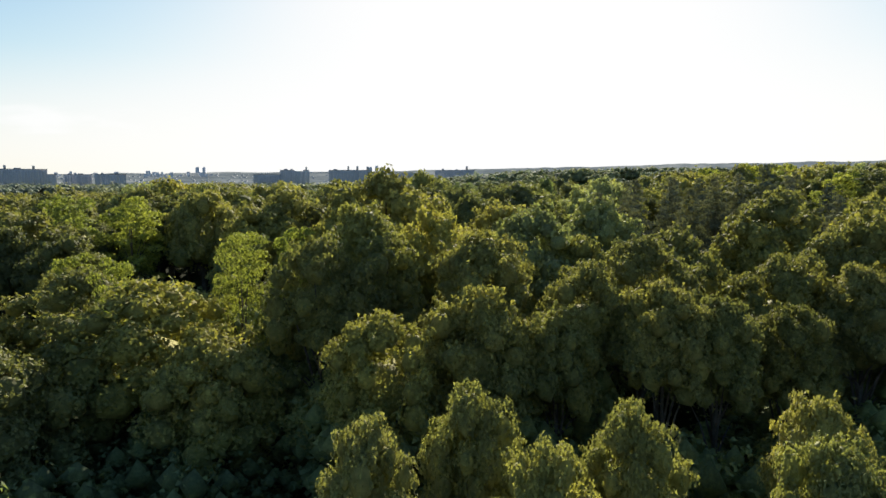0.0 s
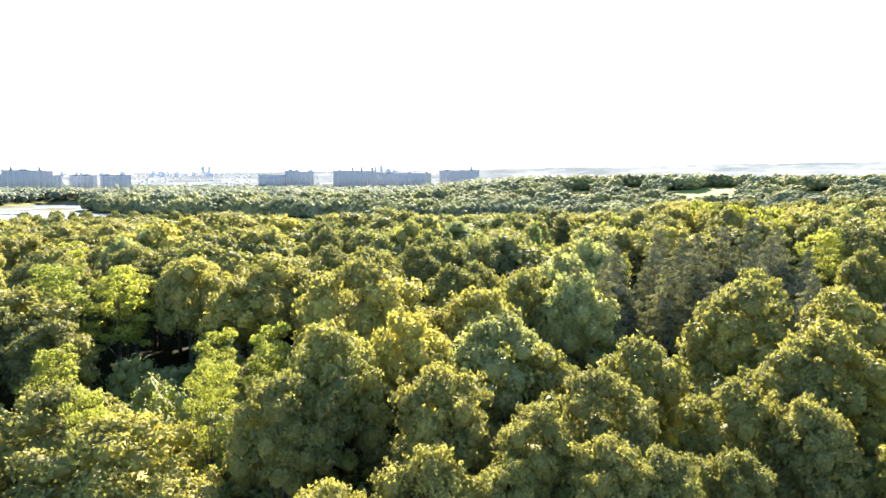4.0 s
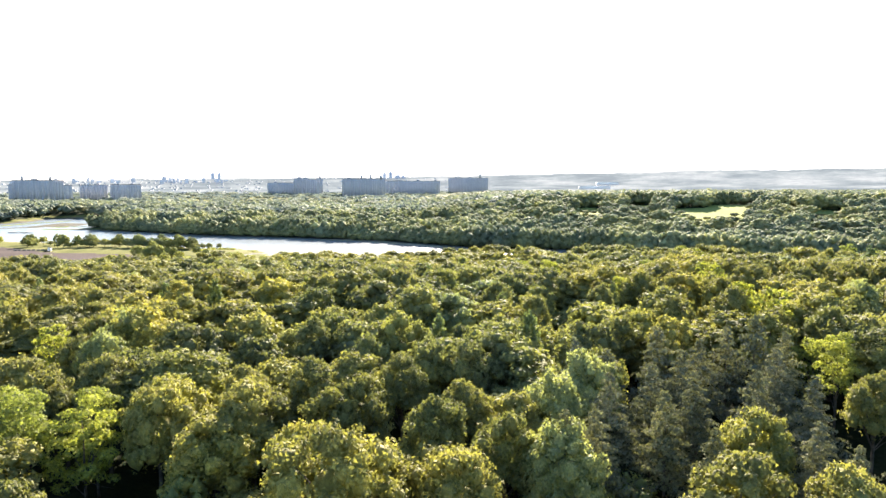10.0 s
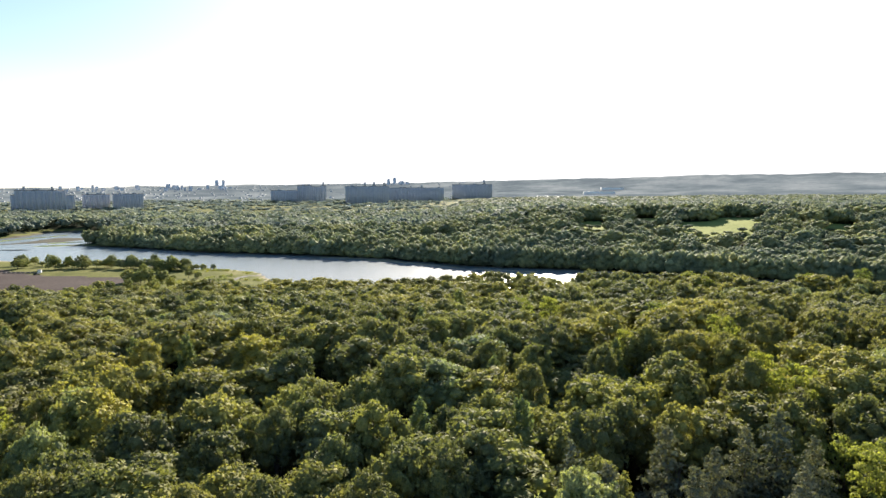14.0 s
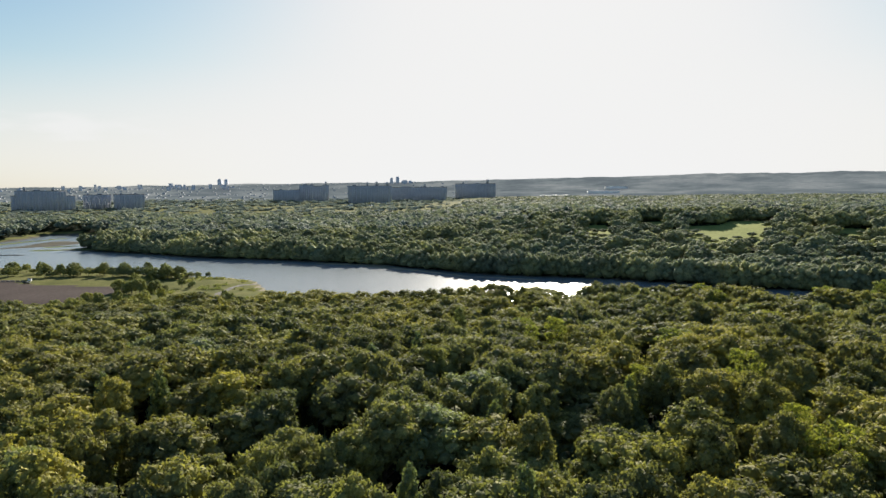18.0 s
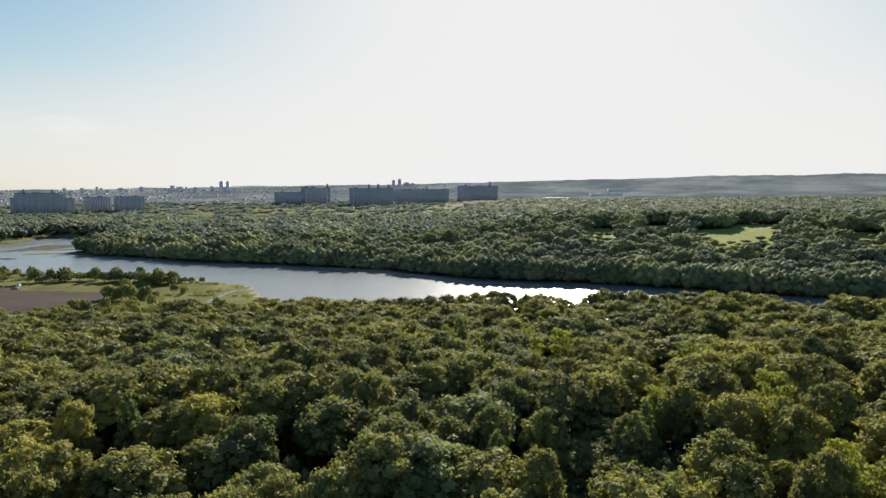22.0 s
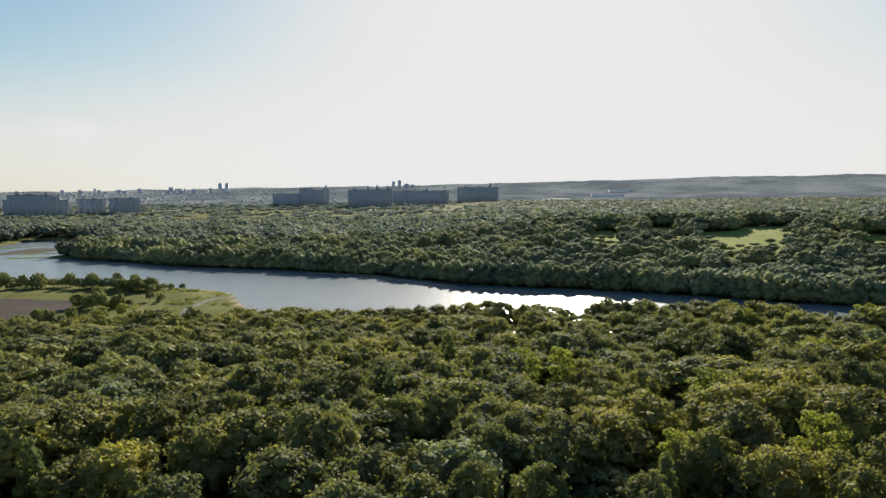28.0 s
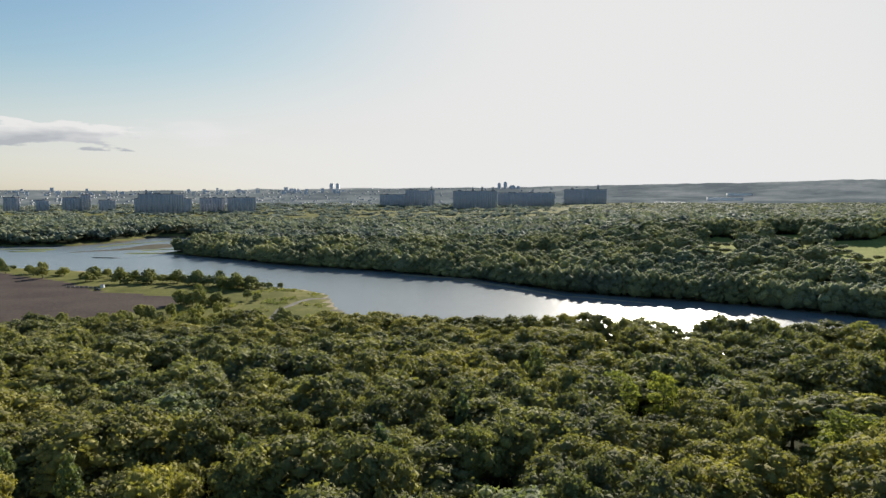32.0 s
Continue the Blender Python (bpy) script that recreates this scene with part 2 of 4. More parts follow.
CLEARINGS = [(181, 797, 13, 30, 0), (250, 818, 20, 18, 0), (302, 752, 42, 34, -25), (284, 722, 18, 22, 0), (350, 803, 30, 18, 0), (411, 712, 20, 24, 0)]
# hollows in the near wood where only low growth stands
HOLLOWS = [(-26, 62, 11, 10), (27, 77, 12, 14), (-50, 181, 17, 11), (36, 172, 9, 14), (58, 180, 8, 8), (97, 200, 11, 14), (84, 254, 10, 8), (-75, 128, 10, 10), (5, 152, 11, 8), (-10, 178, 9, 8),
           (-29, 77, 8, 12), (122, 240, 13, 12), (74, 238, 9, 9), (-58, 288, 10, 10), (86, 203, 8, 9), (40, 230, 7, 8), (60, 232, 6, 8)]


def inside(poly, x, y):
    hit = np.zeros(x.shape, bool)
    for (ax, ay), (bx, by) in zip(poly, poly[1:] + poly[:1]):
        cross = (ay > y) != (by > y)
        with np.errstate(divide="ignore", invalid="ignore"):
            hit ^= cross & (x < (bx - ax) * (y - ay) / (by - ay) + ax)
    return hit


def border(poly, x, y):
    """Signed distance to a closed line, below nought inside."""
    d = np.full(x.shape, 1e9)
    for (ax, ay), (bx, by) in zip(poly, poly[1:] + poly[:1]):
        k = np.clip(((x - ax) * (bx - ax) + (y - ay) * (by - ay)) / ((bx - ax) ** 2 + (by - ay) ** 2), 0, 1)
        d = np.minimum(d, np.hypot(x - ax - k * (bx - ax), y - ay - k * (by - ay)))
    return np.where(inside(poly, x, y), -d, d)


def ease(v):
    v = np.clip(v, 0, 1)
    return v * v * (3 - 2 * v)


def waves(x, y, size, seed):
    """Smooth rolling noise from a few crossed sines, about -1 to 1."""
    out = 0
    r = np.random.RandomState(seed)
    for k in range(5):
        a, p = r.uniform(0, 6.28), r.uniform(0, 6.28)
        w = size * r.uniform(0.7, 1.6)
        out = out + np.sin((x * math.cos(a) + y * math.sin(a)) * 6.28 / w + p)
    return out / 3


def land(x, y):
    """Height of the dry land, the shore left aside."""
    near = 1.6 + 6.5 * (1 - ease((y - 170) / 200)) + 6.0 * ease((x - 35) / 60) * (1 - ease((y - 190) / 170))
    near = near - 4.0 * (1 - ease((y - 10) / 60))
    near = near - 2.0 * ease((-50 - x) / 120) * (1 - ease((y - 170) / 200)) + 0.7 * waves(x, y, 70, 1)
    inland = y - np.interp(x, [q[0] for q in WATER[16::-1]], [q[1] for q in WATER[16::-1]])
    far = 2.0 + 21.0 * ease((inland - 30) / 340) * ease((x + 90) / 250) * (1 - 0.5 * ease((y - 1000) / 500)) + 5.0 * ease(inland / 200)
    far = far + 1.2 * waves(x, y, 260, 2)
    k = ease((y - 480) / 90 + 0.0)
    return near * (1 - k) + far * k


def ground_height(x, y):
    x, y = np.asarray(x, float), np.asarray(y, float)
    sd = border(WATER, x, y)
    flat = ease(1 - border(LOT, x, y) / 25)
    h = land(x, y) * (1 - flat) + 2.0 * flat
    return np.where(sd > 0, 0.15 + (h - 0.15) * ease((sd + 4) / 30), np.maximum(-2.0, 0.15 + 0.25 * sd))


def clear_of(x, y):
    """True where woods may stand: off the water, the lot, the spit and the clearings."""
    x, y = np.asarray(x, float), np.asarray(y, float)
    ok = (border(WATER, x, y) > 3) & (border(LOT, x, y) > 6)
    ok &= ~((x < -92) & (y > 400 + 0.25 * np.minimum(x + 110, 0)) & (y < 640)) & ~((x < -210) & (y < 700) & (y > 250))
    ok &= ~((x < -345) & (y > 770) & (border(WATER, x, y) < 11))
    for cx, cy, ra, rb, turn in CLEARINGS:
        a = radians(turn)
        u, v = (x - cx) * math.cos(a) + (y - cy) * math.sin(a), (y - cy) * math.cos(a) - (x - cx) * math.sin(a)
        ok &= (u / ra) ** 2 + (v / rb) ** 2 > 1
    return ok


def before_clearing(x, y):
    """Nought to one: how near the far side of a place, seen from the south, a clearing lies."""
    near = np.zeros(np.shape(x))
    d = np.hypot(x - 20, y - 60)
    for k in (15, 40, 70, 105):
        px, py = x + (x - 20) / d * k, y + (y - 60) / d * k
        for cx, cy, ra, rb, turn in CLEARINGS:
            a = radians(turn)
            u, v = (px - cx) * math.cos(a) + (py - cy) * math.sin(a), (py - cy) * math.cos(a) - (px - cx) * math.sin(a)
            near = np.where((u / ra) ** 2 + (v / rb) ** 2 < 1, np.maximum(near, 1 - k / 160), near)
    return near


def mesh_of(name, verts, faces, material=None, smooth=False):
    """A mesh from arrays of vertices and of faces that all have the same number of corners."""
    me = bpy.data.meshes.new(name)
    verts, faces = np.asarray(verts, np.float32), np.asarray(faces, np.int32)
    n, k = faces.shape
    me.vertices.add(len(verts))
    me.vertices.foreach_set("co", verts.ravel())
    me.loops.add(n * k)
    me.loops.foreach_set("vertex_index", faces.ravel())
    me.polygons.add(n)
    me.polygons.foreach_set("loop_start", np.arange(0, n * k, k, dtype=np.int32))
    if smooth is not False:
        me.polygons.foreach_set("use_smooth", np.ones(n, bool) if smooth is True else smooth)
    me.update(calc_edges=True)
    for m in material if isinstance(material, (list, tuple)) else [material]:
        if m:
            me.materials.append(m)
    return me


def part(name, data, parent, label=""):
    ob = new(name, data)
    ob.parent = parent
    return tagged(ob, label)


def grid_mesh(name, xs, ys, height, material):
    gx, gy = np.meshgrid(xs, ys)
    v = np.stack([gx, gy, height(gx, gy)], -1).reshape(-1, 3)
    n, m = len(xs), len(ys)
    a = (np.arange(m - 1)[:, None] * n + np.arange(n - 1)).ravel()
    return mesh_of(name, v, np.stack([a, a + 1, a + n + 1, a + n], 1), material, True)


def spaced(lo, hi, step, reach):
    """Even steps from lo to hi, then ever longer ones out to -reach and reach."""
    mid = list(np.arange(lo, hi + step, step))
    up, d = [mid[-1]], step
    while up[-1] < reach:
        d *= 1.35
        up.append(min(up[-1] + d, reach))
    down, d = [lo], step
    while down[-1] > -reach:
        d *= 1.35
        down.append(max(down[-1] - d, -reach))
    return np.array(down[:0:-1] + mid + up[1:])


ground = new("ground", grid_mesh("ground", spaced(-620, 480, 7, 4900), spaced(-20, 1150, 7, 4900), ground_height, [FLOOR, GRASS, SAND, ASPHALT, MUD, FAIRWAY]))
tagged(ground, "dark wooded ground with grassy spit and sandy shore", "ground", kind="structure")
me = ground.data
centre = np.zeros(len(me.polygons) * 3, np.float32)
me.polygons.foreach_get("center", centre)
cx, cy, cz = centre.reshape(-1, 3).T
sd = border(WATER, cx, cy)
kind = np.where(clear_of(cx, cy), 0, 1)
kind = np.where((sd < 3.5) & (sd > -40) & (cy > 490) & (cy < 660) & (cx < -100) & (inside(SPIT, cx, cy)), 2, kind)
kind = np.where(border(LOT, cx, cy) < 0, 3, kind)
kind = np.where((sd < 4) & (kind != 2), 4, kind)
kind = np.where((kind == 1) & (cy > 660) & (cx > 100), 5, kind)
kind = np.where((kind == 0) & (before_clearing(cx, cy) > 0.4), 5, kind)
kind = np.where((kind == 0) & (cy > 1250), 1, kind)
me.polygons.foreach_set("material_index", kind.astype(np.int32))

# ---- water ----
water_mat, nt, b = shader("lagoon_water", 0.26, 0, 0.5)
b.inputs["Base Color"].default_value = (0.16, 0.19, 0.205, 1)
b.inputs["IOR"].default_value = 1.33
ripples = nt.nodes.new("ShaderNodeMapping")
ripples.inputs["Scale"].default_value = (0.5, 1.0, 1.0)
nt.links.new(place(nt), ripples.inputs["Vector"])
bumpy(nt, b, noisy(nt, 0.45, 6.0, ripples.outputs[0]), 0.5, 0.45)
water = new("water", grid_mesh("water", np.linspace(-1400, 500, 40), np.linspace(310, 1060, 20), lambda x, y: 0 * x, water_mat))
tagged(water, "calm grey-blue lagoon water with sun glitter", "water", kind="structure")


# ---- trees ----
G = 1.618
ROUND = np.array([(-1, G, 0), (1, G, 0), (-1, -G, 0), (1, -G, 0), (0, -1, G), (0, 1, G), (0, -1, -G), (0, 1, -G), (G, 0, -1), (G, 0, 1), (-G, 0, -1), (-G, 0, 1)]) / math.hypot(1, G)
ROUND_FACES = np.array([(0, 11, 5), (0, 5, 1), (0, 1, 7), (0, 7, 10), (0, 10, 11), (1, 5, 9), (5, 11, 4), (11, 10, 2), (10, 7, 6), (7, 1, 8),
                        (3, 9, 4), (3, 4, 2), (3, 2, 6), (3, 6, 8), (3, 8, 9), (4, 9, 5), (2, 4, 11), (6, 2, 10), (8, 6, 7), (9, 8, 1)])


PLAIN = np.array([(1, 0, 0), (0, 1, 0), (-1, 0, 0), (0, -1, 0), (0, 0, 1), (0, 0, -1)], float)
PLAIN_FACES = np.array([(0, 1, 4), (1, 2, 4), (2, 3, 4), (3, 0, 4), (1, 0, 5), (2, 1, 5), (3, 2, 5), (0, 3, 5)])


def clumps(r, lobes, body, faces):
    """A dented clump of foliage on each lobe: vertices and triangles."""
    n, k = len(lobes), len(body)
    turn = r.uniform(0, 6.28, n)
    c, s = np.cos(turn)[:, None], np.sin(turn)[:, None]
    v = np.stack([body[:, 0] * c - body[:, 1] * s, body[:, 0] * s + body[:, 1] * c, np.repeat(body[None, :, 2], n, 0)], 2)
    v = v * r.uniform(0.84, 1.1, (n, k, 1)) * lobes[:, None, [3, 3, 4]] + lobes[:, None, :3]
    return v.reshape(-1, 3), (faces[None] + (np.arange(n) * k)[:, None, None]).reshape(-1, 3)


def leaves(r, lobes, n, size):
    """n single leaf sprays on the skins of the lobes."""
    w = lobes[:, 3] * (lobes[:, 3] + lobes[:, 4])
    pick = r.choice(len(lobes), n, p=w / w.sum())
    c, rad = lobes[pick, :3], lobes[pick][:, [3, 3, 4]]
    d = r.normal(size=(n, 3))
    d[:, 2] = np.where(r.rand(n) < 0.8, np.abs(d[:, 2]), d[:, 2])
    d /= np.linalg.norm(d, axis=1)[:, None]
    at = c + d * rad * r.uniform(0.78, 1.1, (n, 1)) + r.normal(size=(n, 3)) * size * 0.15
    nor = d + r.normal(size=(n, 3)) * 0.4
    nor /= np.linalg.norm(nor, axis=1)[:, None]
    side = np.cross(nor, r.normal(size=(n, 3)))
    side /= np.linalg.norm(side, axis=1)[:, None]
    other = np.cross(nor, side)
    s = size * r.uniform(0.6, 1.35, (n, 1))
    v = np.stack([at - side * s * 0.6, at + side * s * 0.6, at + other * s * 1.0], 1).reshape(-1, 3)
    return v, np.arange(3 * n).reshape(-1, 3)


def smaller(r, lobes, puffs):
    """Each lobe broken up into small puffs on its skin, with a shrunken core."""
    pick = np.repeat(np.arange(len(lobes)), puffs)
    d = r.normal(size=(len(pick), 3))
    d[:, 2] = np.abs(d[:, 2]) - 0.15
    d /= np.linalg.norm(d, axis=1)[:, None]
    big = lobes[pick]
    s = np.minimum(big[:, 3], big[:, 4]) * r.uniform(0.22, 0.5, len(pick))
    small = np.concatenate([big[:, :3] + d * big[:, [3, 3, 4]] * r.uniform(0.8, 1.1, (len(pick), 1)), s[:, None], s[:, None] * 0.9], 1)
    return np.concatenate([small, lobes * np.array([1, 1, 1, 0.92, 0.92])])


def foliage(r, lobes, puffs, n, size, thin=False):
    """The whole crown: rounded clumps of dense leaves and looser sprays over their skins. Vertices and triangles."""
    lobes = np.array(lobes, float)
    skins = smaller(r, lobes, puffs) if puffs else lobes
    v, f = leaves(r, skins, n, size)
    if thin:
        return v, f
    if puffs:
        a, b = clumps(r, skins[:-len(lobes)] * np.array([1, 1, 1, 0.6, 0.6]), PLAIN, PLAIN_FACES)
        c, d = clumps(r, lobes * np.array([1, 1, 1, 0.68, 0.68]), ROUND, ROUND_FACES)
        a, b = np.concatenate([a, c]), np.concatenate([b, d + len(a)])
    elif 20 <= n < 100:
        a, b = clumps(r, lobes[:1], ROUND, ROUND_FACES)
        c, d = clumps(r, lobes[1:], PLAIN, PLAIN_FACES)
        a, b = np.concatenate([a, c]), np.concatenate([b, d + len(a)])
    elif n < 20:
        a, b = clumps(r, lobes[:6] if n < 10 else lobes, PLAIN, PLAIN_FACES)
    else:
        a, b = clumps(r, lobes * np.array([1, 1, 1, 0.8, 0.8]), PLAIN, PLAIN_FACES)
    return np.concatenate([v, a]), np.concatenate([f, b + len(v)])


def tube(points, radii, sides=6):
    """A tapered limb through the given points: vertices and quads."""
    v, f = [], []
    for k, (p, r) in enumerate(zip(points, radii)):
        for s in range(sides):
            a = 6.2832 * s / sides
            v.append((p[0] + r * math.cos(a), p[1] + r * math.sin(a), p[2]))
        if k:
            o = (k - 1) * sides
            f += [(o + s, o + (s + 1) % sides, o + sides + (s + 1) % sides, o + sides + s) for s in range(sides)]
    return v, f


def limbs_mesh(r, lobes, height, girth):
    """A trunk with a limb to each of the larger lobes."""
    v, f = tube([(0, 0, -1.0), (0.1, 0, height * 0.2), (0.15, 0.1, height * 0.5), (0, 0.1, height * 0.86)],
                [girth * 1.35, girth, girth * 0.7, girth * 0.15], 7)
    for x, y, z, rad, _ in lobes[1:30:3]:
        base = height * r.uniform(0.28, 0.5)
        a, b = tube([(0, 0, base), (x * 0.5, y * 0.5, base + (z - base) * 0.62), (x, y, z)], [girth * 0.5, girth * 0.33, girth * 0.08], 5)
        f += [tuple(i + len(v) for i in q) for q in b]
        v += a
    return mesh_of("trunk", v, f, BARK, True)


def shape(kind, r):
    """The lobes of a crown: a tree about 16 m high and 10 m wide, base at nought."""
    out = []
    if kind in ("oak", "poplar"):
        out.append((0, 0, 9.0, 4.0, 4.2))
        tilt, stretch = r.uniform(0, 6.28), r.uniform(0.88, 1.13)
        for k in range(30):
            u = -0.62 + 1.5 * (k + 0.5) / 30
            a = k * 2.4 + r.uniform(-0.35, 0.35)
            rr = 3.9 * (1 - abs(u) ** 3) ** 0.4 * r.uniform(0.88, 1.08) * (1 + 0.15 * math.sin(2 * (a - tilt)))
            s = r.uniform(1.15, 1.8) * (1.1 - 0.15 * u)
            out.append((rr * math.cos(a) * stretch, rr * math.sin(a) / stretch, 9.2 + 3.9 * u + r.uniform(-0.4, 0.4), s, s * r.uniform(0.75, 0.95)))
        for k in range(6):
            a, rr, s = k * 1.05 + r.uniform(-0.4, 0.4), r.uniform(0.3, 2.0), r.uniform(1.1, 1.7)
            out.append((rr * math.cos(a), rr * math.sin(a), 13.0 + r.uniform(-0.5, 0.6), s, s * 0.8))
    elif kind == "maple":
        out.append((0, 0, 8.6, 3.4, 4.6))
        for k in range(22):
            u, a = -0.6 + 1.55 * (k + 0.5) / 22, k * 2.4 + r.uniform(-0.3, 0.3)
            rr, s = 3.9 * math.sqrt(1 - u * u) * r.uniform(0.85, 1.15), r.uniform(1.1, 1.8)
            out.append((rr * math.cos(a), rr * math.sin(a), 8.8 + 5.6 * u, s, s * 1.3))
    elif kind == "bush":
        out.append((0, 0, 5.5, 4.4, 6.0))
        for k in range(9):
            u, a = -0.5 + 1.4 * (k + 0.5) / 9, k * 2.4 + r.uniform(-0.4, 0.4)
            rr, s = 4.2 * math.sqrt(1 - u * u) * r.uniform(0.8, 1.15), r.uniform(1.7, 2.5)
            out.append((rr * math.cos(a), rr * math.sin(a), 7.5 + 6.0 * u, s, s * 1.4))
    elif kind == "dome":
        out.append((0, 0, 9.0, 4.3, 4.6))
        for k in range(13):
            u, a = -0.15 + 1.08 * (k + 0.5) / 13, k * 2.4 + r.uniform(-0.4, 0.4)
            rr, s = 3.8 * math.sqrt(1 - u * u) * r.uniform(0.8, 1.15), r.uniform(1.5, 2.2)
            out.append((rr * math.cos(a), rr * math.sin(a), 9.6 + 4.0 * u, s, s * 0.9))
    elif kind == "locust":
        for k in range(34):
            a, z = k * 2.4, 4.0 + 11.0 * (k + r.uniform(0, 4)) / 37
            rr = 3.9 * r.uniform(0.35, 1.0) * math.sqrt(max(0.08, 1 - ((z - 8.5) / 7.5) ** 2))
            s = r.uniform(0.8, 1.4)
            out.append((rr * math.cos(a), rr * math.sin(a), z, s * 1.1, s * 0.7))
    elif kind == "pine":
        for k in range(34):
            a, z = k * 2.4 + r.uniform(-0.3, 0.3), 4.5 + 11.2 * k / 33
            reach = (16.4 - z) * 0.46 * r.uniform(0.7, 1.2)
            for q in (0.45, 0.85):
                out.append((q * reach * math.cos(a), q * reach * math.sin(a), z - 0.35 * q * reach, 0.45 + 0.27 * reach, 0.36))
    else:
        for k in range(22):
            a, z = k * 2.4, 4.5 + 11.0 * k / 21
            rr = 3.6 * (1 - (z - 4.5) / 11.8) ** 0.75 * r.uniform(0.75, 1.05)
            s = 0.6 + 1.2 * (1 - (z - 4.5) / 12.5)
            out.append((rr * math.cos(a), rr * math.sin(a), z, s, s * 1.3))
    high = 15.8 / max(q[2] + q[4] for q in out)
    return [(q[0], q[1], q[2] * high, q[3], q[4]) for q in out]


ABOUT = {
    "oak": ("oak_tree", "broad oak with a bumpy rounded dark green crown", "oak trees of the near wood"),
    "locust": ("locust_tree", "feathery locust tree with open yellow-green crown", "locust trees of the near wood"),
    "poplar": ("poplar_tree", "broad poplar with pale silvery green leaves", "poplars of the near wood"),
    "pine": ("pine_tree", "grey-green pine with sparse layered boughs", "pines of the near wood"),
    "maple": ("park_tree", "round park tree on short trunk beside car park", "trees along the car park"),
    "tulip": ("tulip_tree", "pointed tulip tree with dense green cone crown", "tulip trees of the near wood"),
}
GIRTH = {"maple": 0.26, "oak": 0.34, "locust": 0.22, "poplar": 0.28, "pine": 0.2, "tulip": 0.3}
SAMPLES = {}


def plant(kind, x, y, top, radius, fine, r):
    """One tree with its trunk and crown; alike trees share their meshes."""
    key = (kind, fine, r.randint(4 if fine == 2 else 6))
    base = float(ground_height(x, y))
    s = radius / 5.4
    high = (top - base) / s
    deep = s if kind in ("pine", "locust") else min(max(s * 1.35, 0.75), (top - base) / 14.5)
    deep = max(deep, (top - base) / 22.0)
    m = Matrix.LocRotScale((x, y, base), Euler((0, 0, r.uniform(0, 6.28))), (s, s, s))
    if key not in SAMPLES:
        lobes = shape(kind, r)
        thin = kind in ("pine", "locust")
        name, label, group = ABOUT[kind]
        root = tagged(new(name), label, "tree", group)
        part("trunk", limbs_mesh(r, lobes, 15.0, GIRTH[kind]), root)
        v, f = foliage(r, lobes, 0 if thin else (2, 4, 6)[fine], (2600 if thin else (2800, 6500, 13000)[fine]) * (2 if thin and fine else 1), (0.4, 0.3, 0.22)[fine], thin)
        part("crown", mesh_of("crown", v, f, LEAF[kind], True), root)
        SAMPLES[key] = ob = root
    else:
        ob = copy_thing(SAMPLES[key], Matrix())
    ob.matrix_basis = m
    for q in ob.children:
        if q.data.name.startswith("crown"):
            q.location.z, q.scale.z = high - 15.8 * deep / s, deep / s
        else:
            q.scale.z = high / 15.8
    return ob


